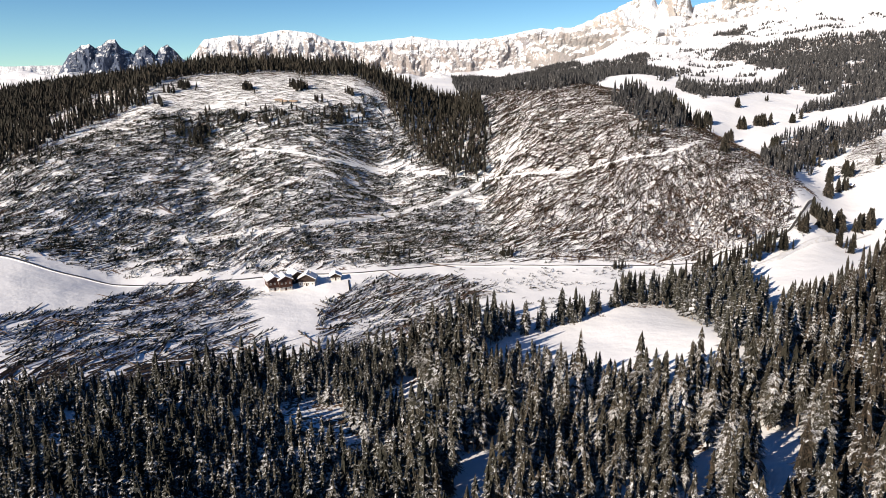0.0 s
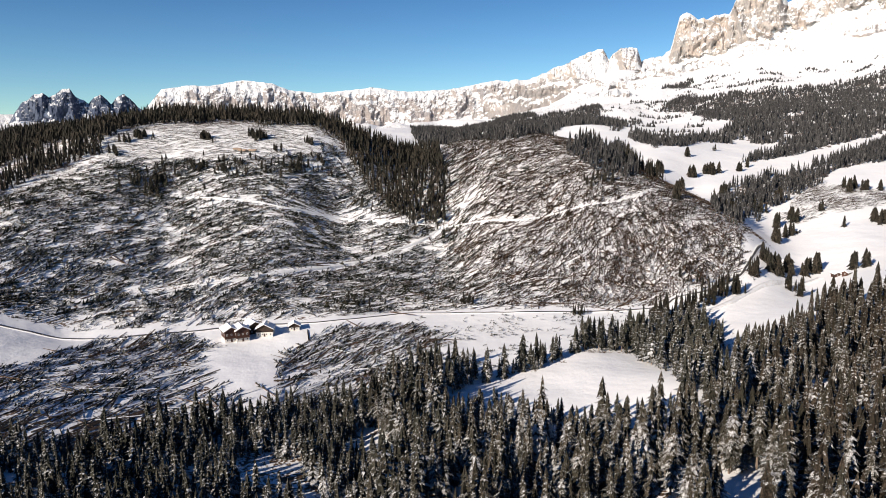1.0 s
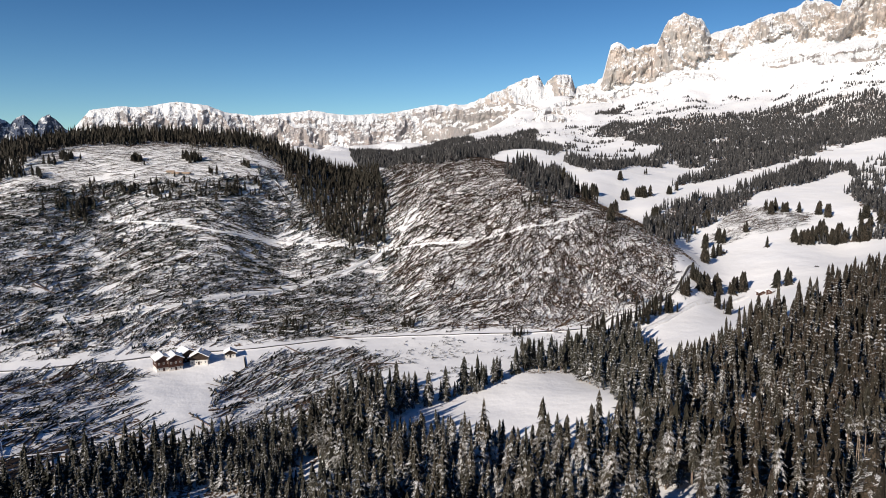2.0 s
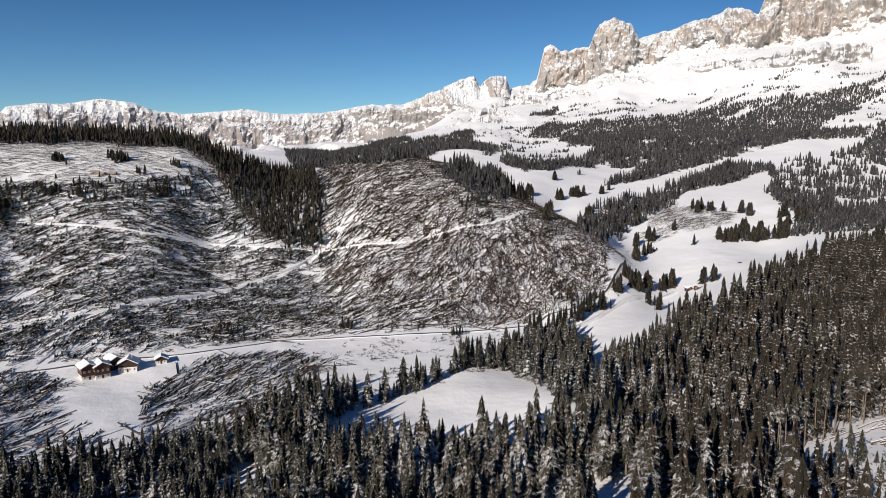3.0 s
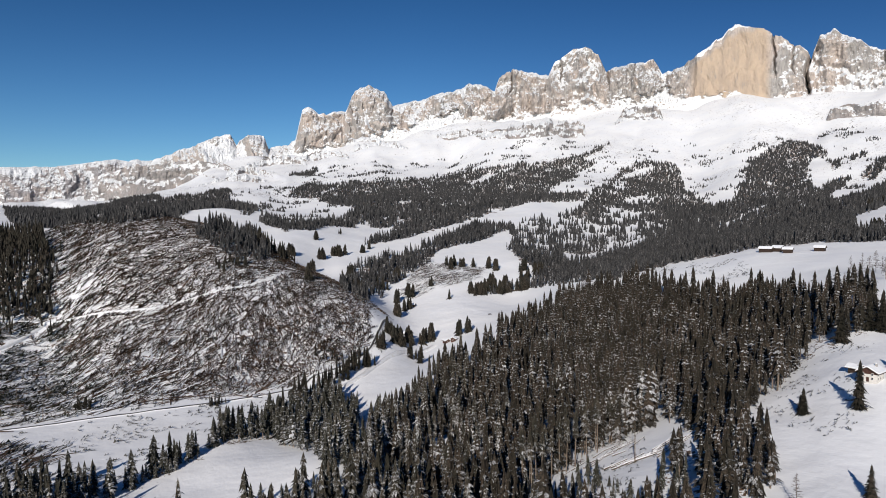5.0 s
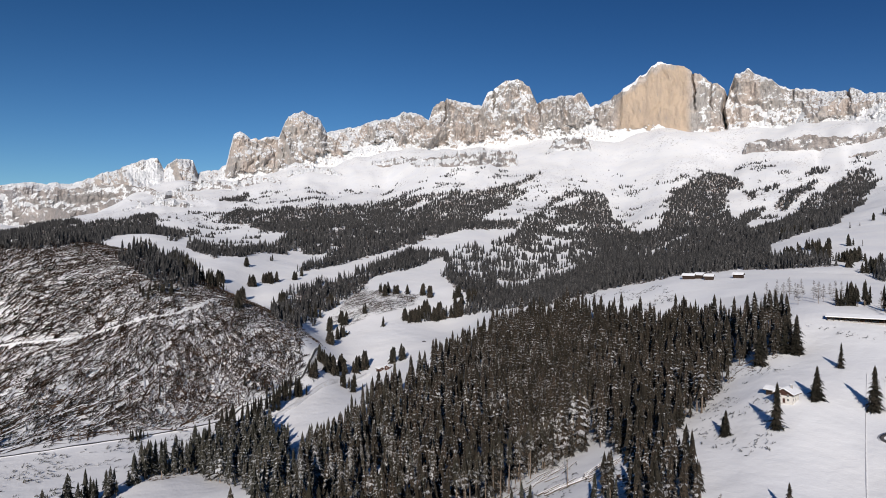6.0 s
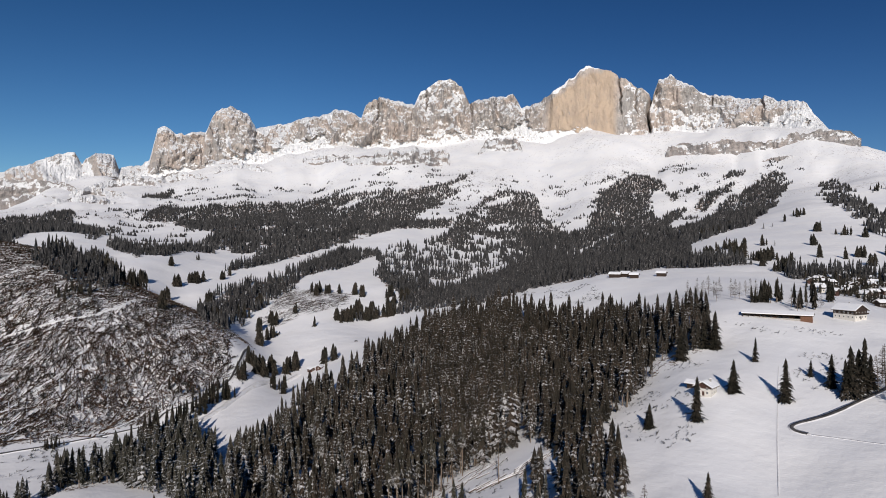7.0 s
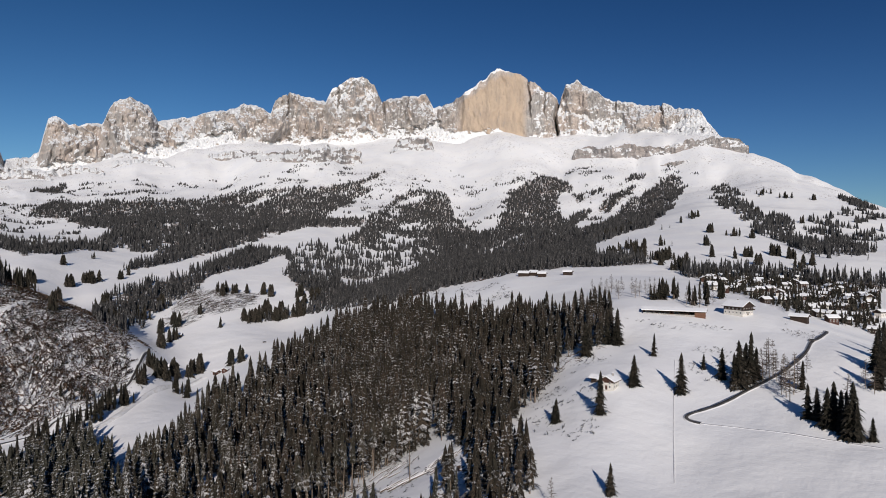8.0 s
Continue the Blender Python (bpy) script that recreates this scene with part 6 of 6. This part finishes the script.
BARN = (482.9, 166.3)
open_barn(BARN, facing(BARN, -4), 42, 10, "long low open barn with snowy roof and larch gable")
for spot, w, d, off in (((717, 430), 7, 13, 70), ((725, 421), 8, 10, 60), ((715, 404), 6, 9, 80), ((738, 382), 6, 10, 75), ((529.5, 94.5), 4.5, 11, 72)):
    house("farm_building", spot, facing(spot, off), w, d, 1.6, 4.0, "low dark farm building under thick snow on the terrace", lower=DARK_WOOD, rows=0, cols=3, balcony=False, chimney=False, group="farm buildings")
HUTS = ((384.0, 572.0), (387.6, 563.0))
for spot, off in zip(HUTS, (30, -20)):
    house("hut", spot, facing(spot, off), 4.5, 6.5, 1.0, 2.6, "red-brown timber hut on the snowy valley meadow", lower=RED_WOOD, upper=RED_WOOD, rows=1, cols=1, side_cols=1, balcony=False, chimney=False, category="hut", group="huts")
SHED = (360.8, 609.7)
house("hay_shed", SHED, facing(SHED, 70), 5, 9, 0.8, 3.4, "dark open hay shed with snowy roof in the valley", lower=DARK_WOOD, rows=1, cols=1, side_cols=1, balcony=False, chimney=False, category="shed")
SHED = (447.4, 744.4)
house("hay_shed", SHED, facing(SHED, 70), 5, 8, 0.8, 3.4, "dark hay shed at the edge of the valley meadow", lower=DARK_WOOD, rows=1, cols=1, side_cols=1, balcony=False, chimney=False, category="shed")
house("hay_shed", (119, 962), 10, 9, 18, 1.5, 4.0, "red-brown barn on the pass behind the hill", lower=RED_WOOD, upper=RED_WOOD, rows=1, cols=2, side_cols=3, balcony=False, chimney=False, category="barn")

# the village: three kinds of chalet, set again and again
village = [house("village_chalet", (0, 0), 0, w, d, 3.0, hi, lab, lower=lo, upper=up, rows=r_, cols=3, side_cols=3, balcony=bal, group="village chalets")
           for w, d, hi, lo, up, r_, bal, lab in ((5.2, 6.5, 3.9, DARK_WOOD, DARK_WOOD, 1, False, "small dark timber village chalet with snowy roof"),
                                                 (6.2, 7.5, 4.6, PLASTER, DARK_WOOD, 2, True, "village chalet with timber upper storey and snowy roof"),
                                                 (6, 8, 4.4, RED_WOOD, DARK_WOOD, 2, False, "brown timber village house under a snowy roof"))]
rng = np.random.default_rng(17)
VILLAGE = [(816.3, 253.4), (917.2, 225.1), (941.4, 165.0), (918.6, 80.1), (619.0, 50.9), (576.3, 67.5), (597.4, 88.9), (581.0, 113.6), (663.8, 162.8), (672.8, 203.5)]
vx, vy = sown((VILLAGE,), 26.0, rng)
for n, (px, py) in enumerate(zip(vx, vy)):
    k = n % 3
    m = pose(px, py, float(ground(px, py)), 0, 0, rng.uniform(-40, 220))
    if n < 3:
        village[k].matrix_basis = m
    else:
        copy_thing(village[k], m)
tx, ty = sown((VILLAGE,), 6.2, rng, (), -0.3, 18)
clear = np.min(np.hypot(tx[:, None] - vx, ty[:, None] - vy), 1) > 5.5
planted("village_trees", hill_shapes, tx[clear], ty[clear], rng.triangular(3, 8, 14, clear.sum()), rng, [DARK_SPRUCE, BARK], "dark spruces between the village chalets", (1.1, 1.5))

# scattered spruces in the open valley and on the ski slopes, clump by clump
VALLEY_CLUMPS = (
    ((389, 1010), 6, 12), ((290, 704), 2, 10), ((495, 1160), 3, 3), ((448, 1032), 5, 8), ((491, 1060), 7, 12), ((546, 1077), 3, 4), ((580, 1116), 2, 2), ((585, 1256), 2, 1),
    ((443, 777), 2, 5), ((403, 705), 2, 4), ((428, 730), 2, 2), ((474, 799), 2, 4), ((438, 736), 2, 2), ((330, 575), 4, 14), ((351, 588), 2, 5), ((368, 592), 2, 3),
    ((384, 599), 4, 12), ((401, 575), 2, 3), ((408, 570), 2, 2), ((492, 725), 2, 1), ((515, 804), 2, 2), ((594, 883), 2, 1), ((602, 874), 2, 2), ((613, 862), 2, 1),
    ((626, 856), 2, 2), ((642, 837), 2, 6), ((641, 818), 2, 3), ((583, 756), 2, 6), ((540, 723), 6, 10), ((577, 725), 8, 12), ((604, 710), 8, 12), ((324, 526), 2, 5),
    ((324, 543), 2, 4), ((299, 553), 3, 8), ((327, 590), 2, 4), ((521, 1342), 2, 2), ((667, 785), 5, 6), ((668, 749), 6, 8))
BAND_CLUMPS = (
    ((429, 881), 5, 9), ((366, 733), 5, 10), ((356, 751), 4, 5), ((451, 832), 5, 5), ((507, 890), 5, 6), ((471, 789), 3, 4), ((250, 513), 5, 6), ((264, 519), 4, 5), ((235, 497), 5, 4), ((213, 482), 5, 6),
    ((197, 478), 5, 6), ((180, 470), 6, 6), ((564, 735), 6, 6), ((594, 736), 6, 7), ((532, 729), 4, 4), ((627, 734), 7, 6), ((586, 862), 2, 2), ((607, 862), 2, 2), ((399, 946), 3, 3), ((394, 691), 3, 3))
SLOPE_CLUMPS = (
    ((1680, 535), 13, 7), ((1381, 407), 8, 7), ((1337, 348), 8, 6), ((1325, 315), 6, 6), ((1177, 352), 4, 5), ((1040, 302), 3, 4), ((1045, 272), 2, 3), ((1084, 262), 6, 6),
    ((1137, 238), 7, 8), ((1122, 212), 5, 5), ((1525, 650), 3, 2), ((1640, 676), 3, 2), ((1426, 641), 4, 3), ((1168, 425), 5, 3), ((1121, 437), 5, 4), ((902, 328), 3, 3),
    ((934, 305), 2, 3), ((1036, 181), 2, 2), ((1066, 173), 4, 5), ((2228, 499), 21, 4), ((2189, 429), 18, 5), ((2176, 353), 14, 4), ((1780, 411), 5, 3), ((1727, 303), 5, 3),
    ((1590, 533), 3, 2), ((1000, 399), 8, 10), ((1004, 446), 7, 12))
TERRACE_CLUMPS = (
    ((1013.8, 229.0), 4, 3), ((1002.9, 179.2), 4, 2), ((867.4, 290.4), 10, 5), ((528.8, 197.0), 4, 3), ((535.3, 192.5), 5, 5), ((546.7, 187.5), 4, 3), ((527.7, 165.8), 4, 3), ((530.1, 158.2), 3, 2),
    ((583.7, 164.2), 4, 4), ((1129.0, 460.6), 22, 12), ((972.7, 354.2), 16, 12), ((1466.6, 638.6), 20, 9))
HILLTOP_CLUMPS = (
    ((-306, 841), 8, 10), ((-319, 822), 5, 6), ((-234, 850), 6, 10), ((-175, 867), 9, 14), ((-196, 773), 5, 6), ((-257, 745), 4, 10), ((-222, 774), 5, 6), ((-181, 789), 4, 4),
    ((-114, 872), 5, 5), ((-97, 843), 5, 6), ((-319, 786), 3, 4), ((-150, 838), 4, 3), ((-120, 808), 7, 6))
EDGE = (((-273.0, 737.1), 22, 9), ((-235.7, 769.7), 26, 7), ((-188.2, 776.1), 24, 8), ((-147.6, 791.4), 26, 7), ((-106.8, 820.9), 18, 8), ((-258.2, 725.9), 9, 9), ((132.8, 495.3), 4, 6),
        ((-337.2, 785.4), 14, 12), ((48.1, 533.6), 6, 5), ((-31.3, 534.8), 12, 6), ((250.8, 538.9), 16, 8), ((215.2, 733.4), 12, 8))
cx, cy = [], []
for (px, py), spread, n in VALLEY_CLUMPS + BAND_CLUMPS + SLOPE_CLUMPS + TERRACE_CLUMPS + HILLTOP_CLUMPS + EDGE:
    cx += list(px + rng.normal(0, spread * 0.75, 2 * n))
    cy += list(py + rng.normal(0, spread * 0.5, 2 * n))
cx, cy = np.array(cx), np.array(cy)
few = len(cx) - 2 * sum(n for _, _, n in HILLTOP_CLUMPS + EDGE)
high = rng.uniform(8, 20, len(cx)) * np.where(np.arange(len(cx)) < few, 1.0, 0.6)
near = np.hypot(cx, cy) < 640
for pick, shapes in ((near, mid_shapes), (~near, [spruce_shape(7, 4, k, spread=w, bare=0.06) for k, w in ((91, 0.15), (92, 0.17), (93, 0.16))])):
    planted("valley_spruces", shapes, cx[pick], cy[pick], high[pick], rng, [DARK_SPRUCE, BARK], "small clumps of spruce on the snowy valley meadows", (1.15, 1.7))
SLOPES = [(1313.4, 608.9), (1539.2, 522.1), (1765.8, 460.2), (1872.6, 316.5), (1537.3, 134.5), (983.1, 85.8), (910.3, 236.9), (907.8, 322.8)]
sx, sy = sown((SLOPES,), 26.0, rng, (), 0.55, 60)
planted("slope_spruces", mid_shapes, sx, sy, rng.uniform(7, 16, len(sx)), rng, [HAZED_SPRUCE, BARK], "scattered small spruces on the ski slopes", (1.1, 1.6))
bx, by = sown((STUBBLE, CLEARING, BANK, ROADSIDE, WOOD_EDGE, TREE_FEET), 3.0, rng, (), 0.08, 11)
tx, ty = sown((TERRACE_BANK,), 4.4, rng, (), 0.15, 16)
bx, by = np.append(bx, tx), np.append(by, ty)
vx, vy = sown((VALLEY_DEBRIS,), 4.4, rng, OPEN + NEAR_WOOD + FIELD_WOOD, 0.05, 13)
thrown("valley_brush", brush_shapes, vx, vy, rng.uniform(1.5, 6, len(vx)), rng.uniform(0, 180, len(vx)), rng, [FALLEN, LOG], "torn branches strewn over the snow beside the valley road", 0.9)
thrown("meadow_brush", brush_shapes, bx, by, rng.uniform(0.7, 3.0, len(bx)) * np.where(np.hypot(bx, by) > 540, 1.6, 1.0), rng.uniform(0, 180, len(bx)), rng, [FALLEN, LOG], "small bushes and torn branches poking out of the meadow snow", 0.9)


# ---- the clearing ----
def felled_log(place, turn, long, radius, label):
    """A felled trunk with snow along its top."""
    top = new("felled_log")
    for pname, mat, lift, wide in (("log", LOG, 0.0, 1.0), ("snow_cap", ROOF_SNOW, radius * 0.5, 0.72)):
        bm = bmesh.new()
        rings = []
        for k in range(4):
            q = radius * (1 - 0.16 * k) * wide
            rings.append([bm.verts.new((q * math.cos(math.pi * i / 4), long * k / 3, lift + q * (0.75 if lift else 1.0) * math.sin(math.pi * i / 4))) for i in range(8)])
        for a, b in zip(rings[:-1], rings[1:]):
            for i in range(8):
                bm.faces.new((a[i], a[(i + 1) % 8], b[(i + 1) % 8], b[i]))
        bm.faces.new(rings[0]), bm.faces.new(rings[-1][::-1])
        bmesh.ops.recalc_face_normals(bm, faces=bm.faces)
        part(pname, bm, mat, top)
    x, y = place
    a = radians(turn)
    ex, ey = x - math.sin(a) * long, y + math.cos(a) * long
    za, zb = float(ground(x, y)), float(ground(ex, ey))
    top.matrix_basis = pose(x, y, za + radius * 1.3, math.degrees(math.atan2(zb - za, long)), 0, turn)
    return tagged(top, label, "log", "felled logs in the clearing")


for A, B, count in (((198, 206), (253, 213), 22), ((224, 186), (248, 184), 12), ((205, 194), (232, 187), 12)):
    run = -math.degrees(math.atan2(B[0] - A[0], B[1] - A[1]))
    u = np.array(B) - np.array(A)
    side = np.array((-u[1], u[0])) / np.hypot(*u)
    for n in range(count):
        p = np.array(A) + u * rng.uniform(0, 0.8) + side * rng.normal(0, 2.6)
        felled_log((float(p[0]), float(p[1])), run + rng.normal(0, 13), rng.uniform(6, 17), rng.uniform(0.24, 0.42), "felled spruce log half buried in snow")
bare = tree_thing("spruce", bough_shape(7, 6, 71, spread=0.10, bare=0.58, core=3, thick=0.010), "tall spruce with a long bare pale trunk beside the clearing", "spruces along the clearing")
first = False
CLEARING_EDGE = [(174, 204), (185, 205), (205, 213), (220, 218), (235, 222), (251, 224), (265, 224), (282, 226)]
walk_x, walk_y = np.array(CLEARING_EDGE, float).T
for n in range(30):
    k = (n + rng.uniform(-0.4, 0.4)) / 29 * (len(walk_x) - 1)
    place, h = (float(np.interp(k, range(len(walk_x)), walk_x)), float(np.interp(k, range(len(walk_x)), walk_y))), rng.uniform(24, 31)
    at = (place[0] + rng.normal(0, 2.0), place[1] + rng.uniform(-3.0, 4.0))
    set_tree(bare, first, at, h * rng.uniform(0.8, 1.12), rng.uniform(0.9, 1.3), rng)
    first = True
snag = tree_thing("snag", bough_shape(4, 4, 75, spread=0.045, bare=0.55, folded=False, thick=0.012), "dead standing spruce trunk with broken branches", "", (FALLEN, BARK))
set_tree(snag, False, (219, 187), 21, 1.0, rng)


def car(place, turn, label):
    """A small dark car parked on the snow."""
    top = new("parked_car")
    body = part("body", boxed(-0.85, 0.85, -2.1, 2.1, 0.35, 0.95, bevel=0.12), METAL, top)
    part("cabin", boxed(-0.75, 0.75, -1.2, 1.3, 0.95, 1.5, bevel=0.18), PANE, body)
    part("roof_snow", boxed(-0.68, 0.68, -1.0, 1.1, 1.5, 1.62, bevel=0.04), ROOF_SNOW, top)
    for sx in (-1, 1):
        for sy in (-1.3, 1.3):
            bm = bmesh.new()
            bmesh.ops.create_cone(bm, cap_ends=True, segments=14, radius1=0.33, radius2=0.33, depth=0.22, matrix=pose(sx * 0.78, sy, 0.33, 0, 90, 0))
            part("wheel", bm, TILES, top)
    x, y = place
    top.matrix_basis = pose(x, y, float(ground(x, y)), 0, 0, turn) @ Matrix.Scale(1.0, 4)
    return tagged(top, label, "car")


car((475.4, 618.1), 70, "small dark car parked on the snowy valley meadow")
car((465, 76), 20, "small dark car parked where the cleared road ends")


def log_stack(place, turn, label):
    """Fresh-cut logs stacked beside the track."""
    top = new("log_stack")
    first = None
    for row, count in enumerate((9, 8, 7, 5)):
        for i in range(count):
            bm = bmesh.new()
            bmesh.ops.create_cone(bm, cap_ends=True, segments=8, radius1=0.36, radius2=0.28, depth=9.0, matrix=pose(0, 0, 0, 90, 0, 0))
            ob = part("log", bm, CUT_WOOD, top)
            ob.location = ((i - count / 2) * 0.68, rng.uniform(-0.5, 0.5), 0.32 + row * 0.58)
    x, y = place
    top.matrix_basis = pose(x, y, float(ground(x, y)), 0, 0, turn)
    return tagged(top, label, "log stack")


CUT_WOOD = bark("fresh_cut_wood", (0.40, 0.29, 0.21), (0.52, 0.41, 0.32))
for place, off in (((-185.5, 823.9), 60), ((-175.4, 826.1), 75), ((-192.4, 825.8), 85)):
    log_stack(place, facing(place, off), "stack of fresh orange-brown logs on the snowy hilltop")
